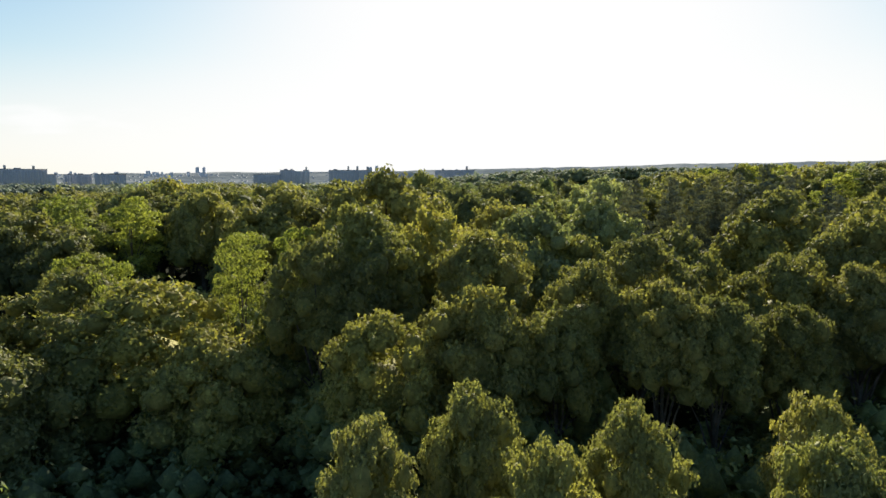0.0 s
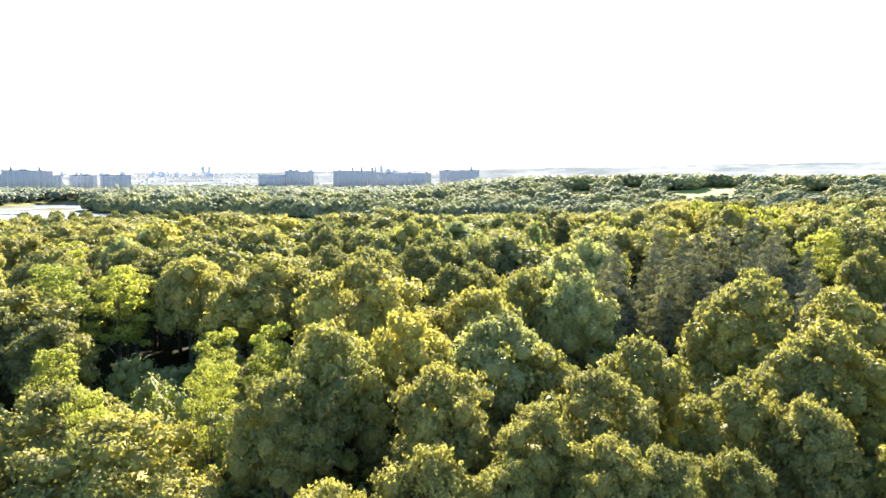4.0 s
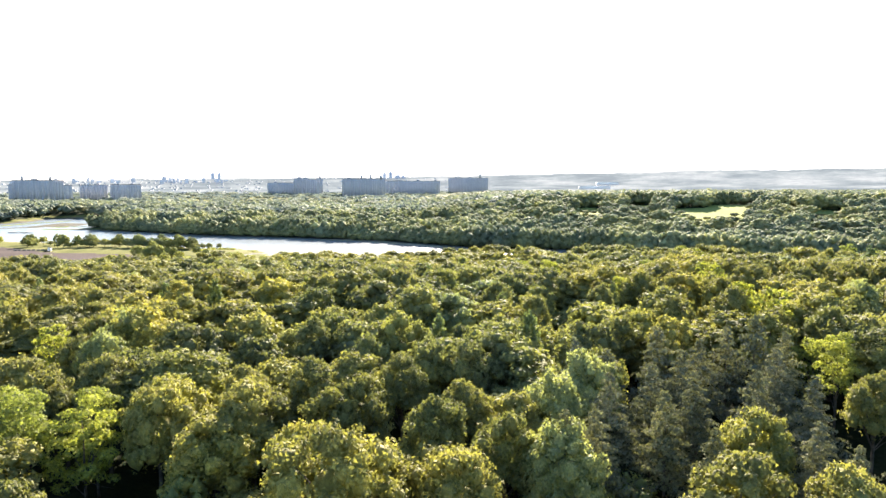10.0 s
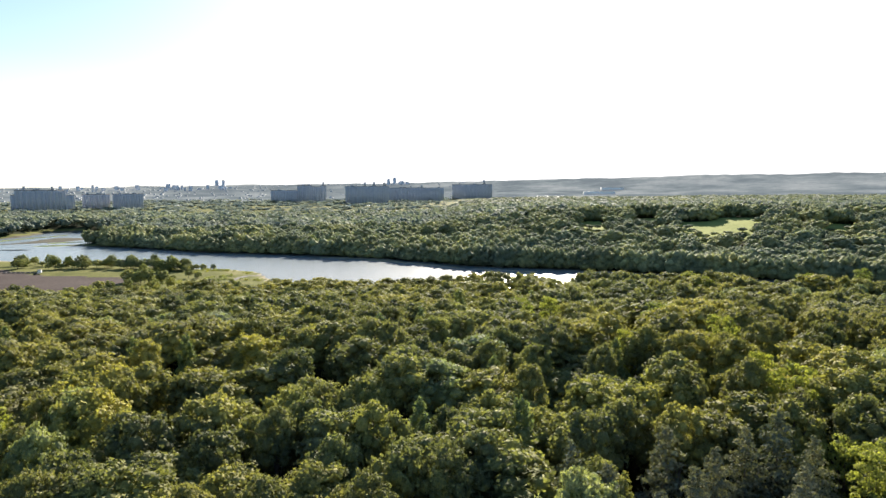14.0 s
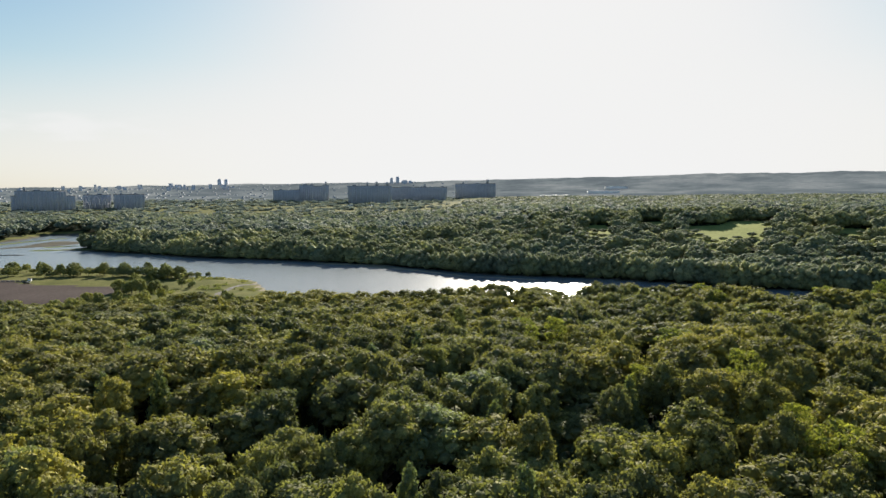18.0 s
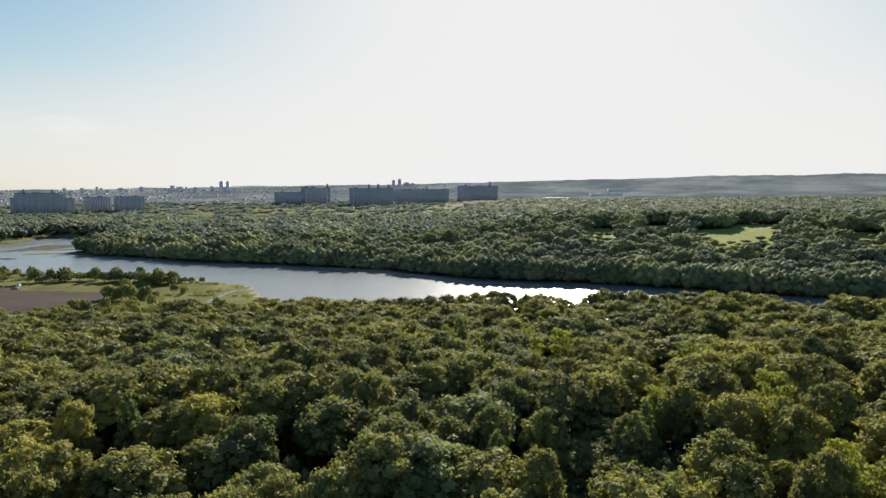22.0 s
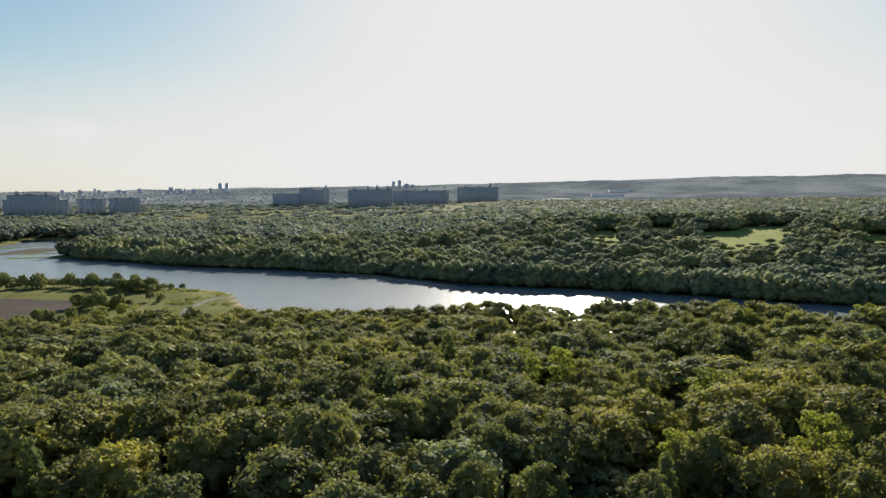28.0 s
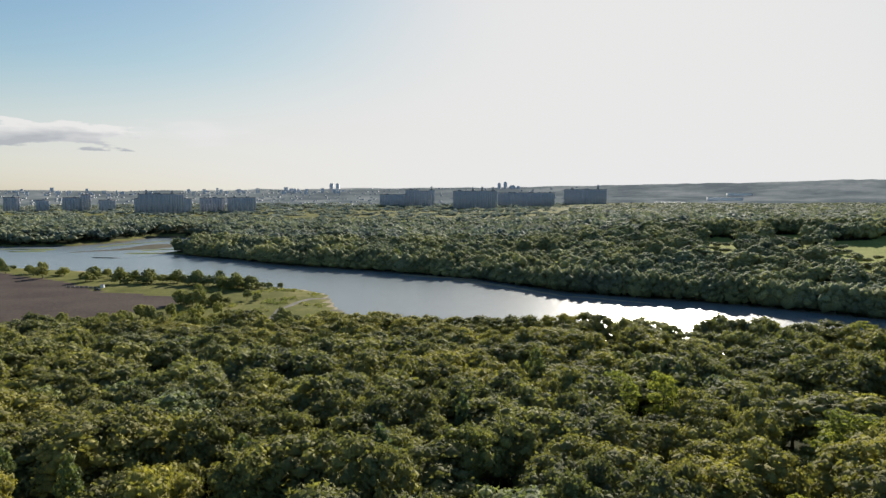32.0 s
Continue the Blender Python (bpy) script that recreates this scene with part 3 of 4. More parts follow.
# trees that stand out, as (x, y, height of the top above the water, crown radius)
SPECIMENS = [
    ("oak", [(4, 22, 19.6, 2.6), (14, 22, 19.6, 2.6), (-2, 24, 19.7, 2.6), (8, 25, 19.8, 2.6), (16, 26, 19.8, 2.6), (2, 27, 20, 2.6), (-2.4, 36, 21.3, 3.2), (3, 38.6, 22.2, 3.6),
             (14.2, 39.6, 22.4, 2.9), (8, 40, 21, 2.8), (17.6, 40, 21.4, 2.9), (-13, 41, 19.4, 4.2), (23, 42, 20.6, 2.8), (37, 43, 21.6, 3.4), (10.6, 44, 23, 3.2), (-19, 46, 21.6, 6.2),
             (30.5, 46, 22.6, 3.7), (-33, 47, 20.4, 4.6), (-7.2, 47, 24.4, 3.8), (3.9, 47, 24.9, 4.3), (15.5, 48, 24.3, 4.2), (26.4, 50, 22.8, 3.7), (46, 52, 24.2, 4.4), (-27, 54, 21.4, 5.4)]),
    ("oak", [(-4.6, 54, 26.6, 5), (32.8, 55, 24.2, 3.4), (13.5, 58, 23.9, 4.2), (38.3, 58, 25.9, 5.6), (-47, 58, 22.8, 4.8), (22.1, 59.5, 24.4, 4.4), (55, 60, 25.4, 5), (1.3, 62, 26.1, 4.5),
             (-55, 66, 24.4, 5.2), (47.5, 70, 26.8, 5.2), (37, 72, 27.6, 5.8), (-4, 74, 29.8, 6.8), (8.9, 77, 25.9, 4.8), (-62, 84, 25.5, 5.6), (15, 88, 26.2, 4.4), (46, 88, 26.6, 5),
             (6, 93, 26.5, 4.8), (-31, 96, 27.3, 5.3), (-8, 97, 26.4, 4.8), (-19, 98, 27.9, 6.9), (67, 98, 28.3, 3.9), (-4, 101, 27.4, 4.9), (-32, 104, 26.6, 5.6), (-12, 109, 27.7, 4.8)]),
    ("oak", [(1, 110, 27.8, 4), (-45, 111, 27.7, 4.9), (33, 115, 27.8, 4.6), (12, 119, 27.9, 5.2), (-6, 123, 28.1, 5.4), (-41, 134, 28.2, 7.5), (35, 134, 28.3, 6.4), (-32, 143, 28.3, 7.5),
             (59, 157, 29.3, 6.3), (28, 163, 28.3, 4.6), (49, 183, 28.2, 4.2), (70, 186, 31.1, 6.9), (22, 187, 28.3, 4.4), (4, 193, 28.3, 7.4), (63, 196, 29.9, 6.1), (-38, 196, 28.1, 7.2),
             (27, 204, 28.2, 6.6), (-28, 206, 28, 7.5), (94, 212, 31.8, 7.5), (-18, 219, 27.3, 5.8), (60, 224, 28.3, 7.5), (-47, 225, 26.9, 7.5), (8, 227, 26.9, 7.5), (-30, 230, 26.7, 7.5)]),
    ("oak", [(16, 234, 26.4, 7.5), (-14, 247, 25.7, 7.5), (119, 251, 28.3, 6.9), (59, 255, 25.9, 7.5), (-79, 257, 24.6, 7.5), (2, 269, 24.2, 7.5), (-31, 269, 24.2, 7.5), (-55, 270, 24.1, 7.5),
             (28, 289, 22.5, 6.9), (127, 323, 20, 7.5), (-101, 330, 19.6, 7.5), (-20, 378, 16.6, 7.5), (12, 393, 16.3, 7.5), (-43, 394, 16.3, 7.5), (162, 396, 16.3, 7.5), (123, 397, 16.2, 7.5),
             (87, 398, 16.3, 7.5), (59, 399, 16.2, 7.5), (27, 400, 16.3, 7.5), (-4, 400, 16.3, 7.5)]),
    ("locust", [(-22, 49, 22.8, 2.6), (-13.5, 50.5, 24.4, 3), (-17.5, 65.5, 23.4, 3), (-12.5, 66.5, 23.8, 3), (-39, 92, 26.2, 5.4), (-48, 94, 26.4, 5.2), (-53, 100, 25.6, 5),
             (-42, 101, 25.4, 4.8), (71, 114, 30, 4.6), (77, 148, 31.9, 6.5), (83, 198, 32.1, 6.2), (53, 288, 22.5, 7.5), (41, 289, 22.5, 7.5), (142, 311, 20.7, 7.5), (208, 393, 16.3, 7.5),
             (252, 413, 16.3, 7.5)]),
    ("oak", [(-24, 37, 19.6, 4.6), (-31, 41, 20.2, 4.4)]),
    ("poplar", [(9.4, 60.5, 26.1, 5.2), (21.6, 83.5, 26.6, 5.2), (24, 101, 27.5, 6.1), (29.5, 108, 28.8, 5.6)]),
    ("tulip", [(24.5, 138, 29.2, 5.6)]),
    ("pine", [(52, 77, 25.8, 2.8), (51, 83, 26.4, 3), (22, 86, 26.8, 3.1), (26, 88, 26.9, 3.2), (36, 92, 27.3, 3.7), (58, 97, 27.7, 3.5), (30, 97, 28.4, 3.6), (42, 98, 28, 3.4),
             (52, 101, 27.6, 4), (38, 104, 27.5, 3.8), (58, 108, 29, 3.8), (44, 109, 28.6, 3.8), (33, 111, 28.2, 3.6), (49, 115, 28.8, 3.8), (64, 117, 29.6, 3.8), (56, 121, 29.6, 3.6)]),
]
r = np.random.RandomState(5)
taken = []
for kind, rows in SPECIMENS:
    for x, y, top, radius in rows:
        radius *= 1.5 if kind == "pine" else 1.0
        radius *= 0.8 if y < 31 else 1.0
        top += 2.0 if x > 0 and y > 370 else -1.2 if y > 370 else 0.0
        taken.append((x, y, radius, top))
        plant(kind, x, y, top, radius, 2 if y < 55 else 1 if y < 120 else 0, r)


def crown_level(x, y):
    """Height of the roof of the near wood above the water."""
    z = np.interp(y, [0, 25, 38, 50, 65, 90, 130, 200, 260, 300, 380], [18.5, 19.6, 20.8, 23, 24.5, 27, 28, 28, 24.5, 21, 16])
    z = z + (3.4 * ease((x + 20) / 60) - 1.4) * ease((y - 300) / 60)
    return z + 5 * ease((x - 45) / 40) * ease((y - 70) / 60) * (1 - ease((y - 220) / 80)) - 2.5 * ease((-50 - x) / 40) * (1 - ease((y - 200) / 80))


def scatter(r, x0, x1, y0, y1, step, keep):
    """Jittered places on a staggered grid, where keep(x, y) allows."""
    ny, nx = int((y1 - y0) / step / 0.87), int((x1 - x0) / step)
    j, i = np.meshgrid(np.arange(ny), np.arange(nx), indexing="ij")
    x = x0 + (i + 0.5 * (j % 2)) * step + r.uniform(-0.36, 0.36, i.shape) * step
    y = y0 + j * step * 0.87 + r.uniform(-0.36, 0.36, i.shape) * step
    x, y = x.ravel(), y.ravel()
    ok = keep(x, y)
    return x[ok], y[ok]


def in_near_wood(x, y):
    ok = clear_of(x, y) & (x > -0.78 * y - 18) & (x < 0.74 * y + 18) & (y < 470)
    for tx, ty, tr, _ in taken:
        ok &= np.hypot(x - tx, y - ty) > tr * 0.75 + 2.4
    for hx, hy, ra, rb in HOLLOWS:
        ok &= ((x - hx) / ra) ** 2 + ((y - hy) / rb) ** 2 > 1
    return ok


px, py = scatter(r, -330, 330, 9, 430, 9.6, in_near_wood)
order = np.argsort(py)
px, py = px[order], py[order]
rest = []
for k, (x, y) in enumerate(zip(px, py)):
    roll = r.rand()
    yellow = (x < -35 and 55 < y < 150 and waves(x, y, 60, 8) > 0.1) or (x > 55 and y > 105 and waves(x, y, 80, 9) > 0.2)
    kind = "locust" if yellow and roll < (0.7 if x < 0 else 0.22) else "pine" if 25 < x < 75 and 80 < y < 125 and roll < 0.9 else "poplar" if roll < 0.012 else "tulip" if roll < 0.05 else "oak"
    low = r.rand()
    top = float(crown_level(x, y)) + (r.uniform(-2.0, 1.2) + 2.8 * float(waves(x, y, 38, 14)) - 0.6 if low < 0.7 else r.uniform(-9.5, -5.0))
    if low > (0.72 if y < 66 else 0.93) and y < 330:
        continue
    top -= 5.0 * (1 - ease((y - 58) / 34))
    top = max(top, float(ground_height(x, y)) + 7)
    if np.hypot(x, y) < 16:
        top = min(top, 18.5)
    if k < 300:
        wide = r.choice([4.4, 5.6, 6.8, 8.2]) * r.uniform(0.9, 1.1)
        plant(kind, float(x), float(y), top, (wide if y > 60 else min(wide, 5.0)) * (0.85 if kind == "locust" else 1), 2 if y < 48 else 1 if y < 120 else 0, r)
    else:
        rest.append((x, y, top, r.choice([4.6, 6.0, 7.4, 9.0]) * r.uniform(0.9, 1.1), kind))


def wood(name, label, rows, n, size, r, material, level=ground_height):
    """Many trees joined into one thing: each has its own lobed crown and a stem."""
    if not rows:
        return
    stock = {}
    ring = [(0.3 * math.cos(q), 0.3 * math.sin(q), 0) for q in (0, 2.09, 4.19)]
    stem = np.array([p for k in range(3) for p in (ring[k], ring[(k + 1) % 3], (0, 0, 11))], float)
    base = level(np.array([q[0] for q in rows]), np.array([q[1] for q in rows]))
    verts, faces, count = [], [], 0
    for (x, y, top, radius, kind), b in zip(rows, base):
        key = (kind, r.randint(7))
        if key not in stock:
            thin = kind in ("pine", "locust")
            crown = shape(kind, r)
            if kind == "oak" and n < 900:
                crown = crown[:1] + [(a, b, c, d * 1.16, e * 1.16) for k, (a, b, c, d, e) in enumerate(crown[1:]) if k % 3]
            stock[key] = foliage(r, crown, 0, n * 2 if thin else n, size, thin)
        v, f = stock[key]
        v = np.concatenate([v, stem])
        f = np.concatenate([f, np.arange(9).reshape(-1, 3) + len(v) - 9])
        a = r.uniform(0, 6.28)
        s, h = radius / 5.2, (top - b) / 15.8
        c, d = math.cos(a) * s, math.sin(a) * s
        verts.append(np.stack([v[:, 0] * c - v[:, 1] * d + x, v[:, 0] * d + v[:, 1] * c + y, v[:, 2] * h + b], 1))
        faces.append(f + count)
        count += len(v)
    me = mesh_of(name, np.concatenate(verts), np.concatenate(faces), material, True)
    return tagged(new(name, me), label, "wood", kind="stuff")


for kind, label in (("oak", "dense green oak wood reaching down to the lagoon"), ("locust", "yellow-green locust crowns among the oaks"),
                    ("poplar", "pale poplar crowns scattered through the oak wood"), ("tulip", "pointed tulip trees scattered through the oak wood"), ("pine", "grey-green pines")):
    rows = [q for q in rest if q[4] == kind]
    if rows:
        wood(kind + "_wood", label, [q for q in rows if q[1] < 260], 1700, 0.42, r, LEAF[kind])
    if kind == "oak":
        wood("lakeside_oak_wood", "oak wood thinning out along the lagoon shore", [q for q in rows if q[1] >= 260], 800, 0.56, r, LEAF[kind])
    elif rows:
        wood("lakeside_" + kind + "_wood", label + " near the lagoon shore", [q for q in rows if q[1] >= 260], 800, 0.56, r, LEAF[kind])


ux, uy = scatter(r, -150, 150, 12, 270, 5.8, lambda x, y: clear_of(x, y) & (x > -0.78 * y - 18) & (x < 0.74 * y + 18))
rows = [(x, y, float(ground_height(x, y)) + r.uniform(4.5, 11.5), r.uniform(2.8, 4.4), "maple") for x, y in zip(ux, uy)
        if y < 66 or any(((x - hx) / ra) ** 2 + ((y - hy) / rb) ** 2 < 1.6 for hx, hy, ra, rb in HOLLOWS)]
wood("undergrowth", "dark low bushes and saplings under the oaks", rows, 800, 0.4, r, LEAF["tulip"])
saplings = np.random.RandomState(205)
rows = [(65 + dx, 210 + dy, float(ground_height(65 + dx, 210 + dy)) + saplings.uniform(6, 10), saplings.uniform(3.2, 4.4), "maple")
        for dx, dy in ((-7, -5), (0, -6), (7, -4), (-4, 0), (3, 1), (-8, 5), (0, 7), (8, 5))]
wood("undergrowth", "dark low saplings in a gap of the wood", rows, 800, 0.4, saplings, LEAF["tulip"])


# the wood goes on to both sides of the open view and behind the start
ox, oy = scatter(r, -190, 190, -75, 200, 10.5, lambda x, y: clear_of(x, y) & ((x < -0.78 * y - 20) | (x > 0.74 * y + 20) | (y < 8)) & (np.hypot(x, y) > 14))
rows = [(x, y, float(crown_level(x, max(y, 0))) - r.uniform(1, 5), r.uniform(4.5, 7.5), "dome") for x, y in zip(ox, oy)]
wood("outer_oak_wood", "oak wood around the edge of the open view", rows, 90, 0.7, r, LEAF["oak"])


def in_far_wood(x, y):
    far = np.interp(x, [q[0] for q in WATER[16::-1]], [q[1] for q in WATER[16::-1]])
    return clear_of(x, y) & (x < 0.72 * y + 50) & (x > -0.97 * y) & (y > far - 5)


fx, fy = scatter(r, -1330, 1000, 380, 1350, 11.5, in_far_wood)
base = ground_height(fx, fy)


low = before_clearing(fx, fy)
rows = []
for x, y, b, q in zip(fx, fy, base, low):
    high = r.uniform(8.5, 14.5) + 3 * ease((200 - x) / 200) + 2.0 * waves(x, y, 70, 15)
    if (q < 0.3 or r.rand() < 0.5) and (y < 860 or r.rand() < 0.55):
        rows.append((x, y, b + high * (1 - 0.72 * q), r.uniform(5.0, 8.2) * (1 - 0.35 * q) * (1 if y < 860 else 1.4), "dome"))
edge = [q for q in WATER[:17]]
for (ax, ay), (ex, ey) in zip(edge, edge[1:]):
    n = int(math.hypot(ex - ax, ey - ay) / 4.2)
    for k in range(n):
        x, y = ax + (ex - ax) * k / n + r.uniform(-2, 2), ay + (ey - ay) * k / n + r.uniform(4, 10)
        b = float(ground_height(x, y))
        rows.append((x, y, b + r.uniform(7, 13.5) + 6.0 * ease((x + 60) / 120), r.uniform(5.5, 8.5), "bush"))
bx, by = scatter(r, -1330, 1000, 380, 1350, 31.0, in_far_wood)
base = ground_height(bx, by)
low = before_clearing(bx, by)
rows += [(x, y, b + r.uniform(13, 19) + 2.5 * ease((200 - x) / 200), r.uniform(8.0, 11.5), "dome") for x, y, b, q in zip(bx, by, base, low) if q == 0]
for cx, cy, ra, rb, turn in CLEARINGS:
    for k in range(11):
        x, y = cx + ra * (1.0 - 0.2 * k), cy + rb + 8 + r.uniform(-4, 8)
        if clear_of(x, y):
            rows.append((x, y, float(ground_height(x, y)) + r.uniform(13, 19), r.uniform(6.0, 9.0), "bush"))
wet = border(WATER, np.array([q[0] for q in rows]), np.array([q[1] for q in rows])) < 26
rows = [(*q[:4], "bush" if w else q[4]) for q, w in zip(rows, wet)]
front = [q for q in rows if q[1] < 860]
wood("far_bank_wood", "dense mixed wood on the far bank of the lagoon", front, 90, 1.0, r, HAZED_FAR_LEAF)
wood("far_wood", "wood of rounded crowns behind the lagoon bank", [q for q in rows if q[1] >= 860], 9, 2.6, r, HAZED_DISTANT_LEAF)


def in_distance(x, y):
    edge = np.interp(x / y, [-0.7, -0.3, -0.05, 0.0, 0.06, 0.12, 0.25, 0.7], [1400, 1430, 1560, 1700, 2300, 2700, 2900, 3300]) + 120 * waves(x, y, 500, 6)
    return (x < 0.75 * y + 20) & (x > -0.97 * y) & (y < edge)


dx, dy = scatter(r, -1700, 2200, 1345, 3300, 25.0, in_distance)
base = ground_height(dx, dy)
rows = [(x, y, b + r.uniform(8, 14), r.uniform(10.0, 17.0), "dome") for x, y, b in zip(dx, dy, base)]
wood("distant_woods", "distant green tree canopy stretching towards the city", rows, 8, 4.0, r, HAZED_DISTANT_LEAF)

# ---- city ----
# tower walls and windows kept pale to stand in for distance haze
HAZED_WALL = plain("haze_paled_tower_wall", [(0.3, (0.46, 0.46, 0.49)), (0.7, (0.54, 0.53, 0.55))], 0.05, 0.9, 0.6)
ROOFING = plain("tower_roof", [(0.3, (0.1, 0.1, 0.1)), (0.7, (0.16, 0.16, 0.16))], 0.1, 0.9)


GLAZING = plain("haze_paled_windows", [(0.3, (0.36, 0.37, 0.4)), (0.7, (0.43, 0.43, 0.46))], 0.2, 0.3, None, 0, 0.4)


def box(x0, x1, y0, y1, z0, z1):
    v = [(x, y, z) for z in (z0, z1) for x, y in ((x0, y0), (x1, y0), (x1, y1), (x0, y1))]
    return v, [(3, 2, 1, 0), (4, 5, 6, 7), (0, 1, 5, 4), (1, 2, 6, 5), (2, 3, 7, 6), (3, 0, 4, 7)]


def boxes(name, rows, material):
    v, f = [], []
    for row in rows:
        a, b = box(*row)
        f += [tuple(i + len(v) for i in q) for q in b]
        v += a
    return mesh_of(name, v, f, material)


def tower(x, y, width, top, wings, stacks, label):
    """A slab of flats: wings of differing height side by side, with stair heads and chimneys on the roof."""
    root = tagged(new("apartment_tower"), label, "building", "apartment towers beyond the woods")
    turn = math.atan2(x - 20, y - 60)
    width = width * math.cos(turn) + 28 * abs(math.sin(turn))
    root.matrix_basis = pose(x, y, 0, 0, 0, -math.degrees(turn))
    for u0, u1, h in wings:
        wall = part("wall", boxes("wall", [(u0 * width, u1 * width, -14, 14, 0, top * h)], HAZED_WALL), root)
        n = max(1, int((u1 - u0) * width / 13))
        step = (u1 - u0) * width / n
        for k in range(n):
            a = u0 * width + k * step
            part("bay", boxes("bay", [(a + 0.8, a + step * 0.52, -14.5, -13.9, 0, top * h - 2.5)], HAZED_WALL), wall)
            part("window_column", boxes("window_column", [(a + step * 0.6, a + step * 0.92, -14.15, -13.8, 6, top * h - 3.0)], GLAZING), wall, "dark window strip")
            part("window_band", boxes("window_band", [(a + 1.6, a + step * 0.52 - 0.8, -14.6, -14.4, 8 + 2.9 * q, 9.4 + 2.9 * q) for q in range(int((top * h - 13) / 2.9))], GLAZING), wall, "rows of dark windows")
        part("roof", boxes("roof", [(u0 * width - 0.5, u1 * width + 0.5, -14.5, 14.5, top * h + 0.01, top * h + 1.2)], ROOFING), root)
    for u, w, h in stacks:
        part("stair_head", boxes("stair_head", [(u * width - w / 2, u * width + w / 2, -5, 5, top + 1.2, top + 1.2 + h)], HAZED_WALL), root)
    return root


FLATS = "apartment slab with roof stair heads"
tower(-1086, 1900, 160, 63, [(-0.5, -0.44, 0.8), (-0.44, 0.36, 1), (0.36, 0.5, 0.78)], [(-0.29, 6, 10), (0.15, 6, 9), (-0.1, 16, 3)], "long grey brick " + FLATS)
tower(-1032, 2080, 70, 50, [(-0.5, 0.5, 1)], [(-0.3, 6, 4), (0.1, 14, 3)], "square grey brick " + FLATS)
tower(-936, 2080, 80, 51, [(-0.5, 0.5, 1)], [(-0.25, 6, 4), (0.2, 8, 3)], "square grey brick " + FLATS)
for x, y, w, h in ((-1638, 1968, 34, 51), (-1575, 2021, 26, 42), (-1512, 2076, 52, 50), (-1478, 2095, 16, 59), (-1372, 2052, 40, 43)):
    tower(x, y, w, h, [(-0.5, 0.5, 1)], [(0.1, 5, 3)], "pale plastered " + FLATS)
tower(-659, 2900, 103, 58, [(-0.5, 0.5, 1)], [(-0.2, 10, 3)], "low wide grey brick " + FLATS)
tower(-548, 2930, 118, 77, [(-0.5, 0.0, 1), (0.0, 0.3, 0.94), (0.3, 0.5, 1)], [(-0.3, 16, 5), (-0.1, 10, 4), (0.4, 7, 14)], "stepped grey brick " + FLATS)
tower(-288, 2700, 166, 73, [(-0.5, 0.5, 1)], [(-0.05, 7, 14), (0.16, 8, 15), (-0.35, 14, 4), (0.4, 10, 13)], "tall long grey brick " + FLATS)
tower(-108, 3000, 236, 66, [(-0.5, 0.5, 1)], [(-0.25, 30, 3), (0.1, 12, 5), (0.42, 9, 4)], "long low grey brick " + FLATS)
tower(142, 3200, 184, 81, [(-0.5, 0.5, 1)], [(0.3, 10, 18), (-0.3, 10, 7), (0.05, 14, 3)], "tall pinkish brick " + FLATS)

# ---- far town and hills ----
# distance haze over the hills is imitated by a faint blue-grey glow
HAZE_GLOW_HILL = plain("haze_glow_hills", [(0.4, (0.02, 0.028, 0.024)), (0.52, (0.07, 0.08, 0.07)), (0.66, (0.14, 0.145, 0.13))], 0.0035, 1.0, 0.03, 0, 0.0)
hb = HAZE_GLOW_HILL.node_tree.nodes["Principled BSDF"]
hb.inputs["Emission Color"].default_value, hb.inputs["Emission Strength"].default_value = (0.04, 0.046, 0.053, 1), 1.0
# haze over the town trees is mixed into their greyed leaf colour
HAZED_TOWN_LEAF = leaf_material("hazed_town_leaves", (0.09, 0.105, 0.09), (0.115, 0.13, 0.11), (0.14, 0.15, 0.125), 0.3, 0.8, 0.01, 0.0, 0.3, (1.0, 1.0, 1.0))
ROOFS = plain("town_walls", [(0.4, (0.34, 0.35, 0.36)), (0.62, (0.48, 0.48, 0.48)), (0.76, (0.75, 0.75, 0.74))], 0.02, 0.8)


def ridge(az):
    return np.interp(az, [-50, -30, -20, 0, 8, 21, 33, 45], [72, 74, 86, 105, 119, 140, 147, 152])


az = np.radians(np.linspace(-52, 50, 240))
reach = np.array([2500, 3000, 3500, 4000, 4400, 4700, 4860])
share = np.array([0.0, 0.04, 0.14, 0.38, 0.68, 1.0, 0.96])
v = []
for d, k in zip(reach, share):
    x, y = d * np.sin(az), d * np.cos(az)
    v.append(np.stack([x, y, 1.0 + k * (ridge(np.degrees(az)) - 1 + 3.5 * waves(x, y, 420, 21) + 2.0 * waves(x, y, 90, 22))], 1))
n = len(az)
a = (np.arange(len(reach) - 1)[:, None] * n + np.arange(n - 1)).ravel()
hills = new("backdrop", mesh_of("backdrop", np.concatenate(v), np.stack([a, a + 1, a + n + 1, a + n], 1), HAZE_GLOW_HILL, True))
tagged(hills, "long low wooded hills along the hazy horizon", "hills", kind="structure")


def slope(x, y):
    """Height of the rising land behind the town."""
    d, t = np.hypot(x, y), np.degrees(np.arctan2(x, y))
    return 1.0 + np.interp(d, reach, share) * (ridge(t) - 1)


r = np.random.RandomState(9)
rows = []
for k in range(1300):
    t, d = radians(r.uniform(-44, 34)), 2300 + 2350 * r.rand() ** 0.8
    x, y = d * math.sin(t), d * math.cos(t)
    z, w, h = float(slope(x, y)), r.uniform(4, 16), r.uniform(3, 6)
    if in_distance(np.array(x), np.array(y - 150)) or (t > 0.05 and d > 3500):
        continue
    rows.append((x - w / 2, x + w / 2, y - 5, y + 5, z - 6, z + h))
tagged(new("town_houses", boxes("town_houses", rows, ROOFS)), "distant low houses and sheds of the town", "houses", kind="stuff")
rows = []
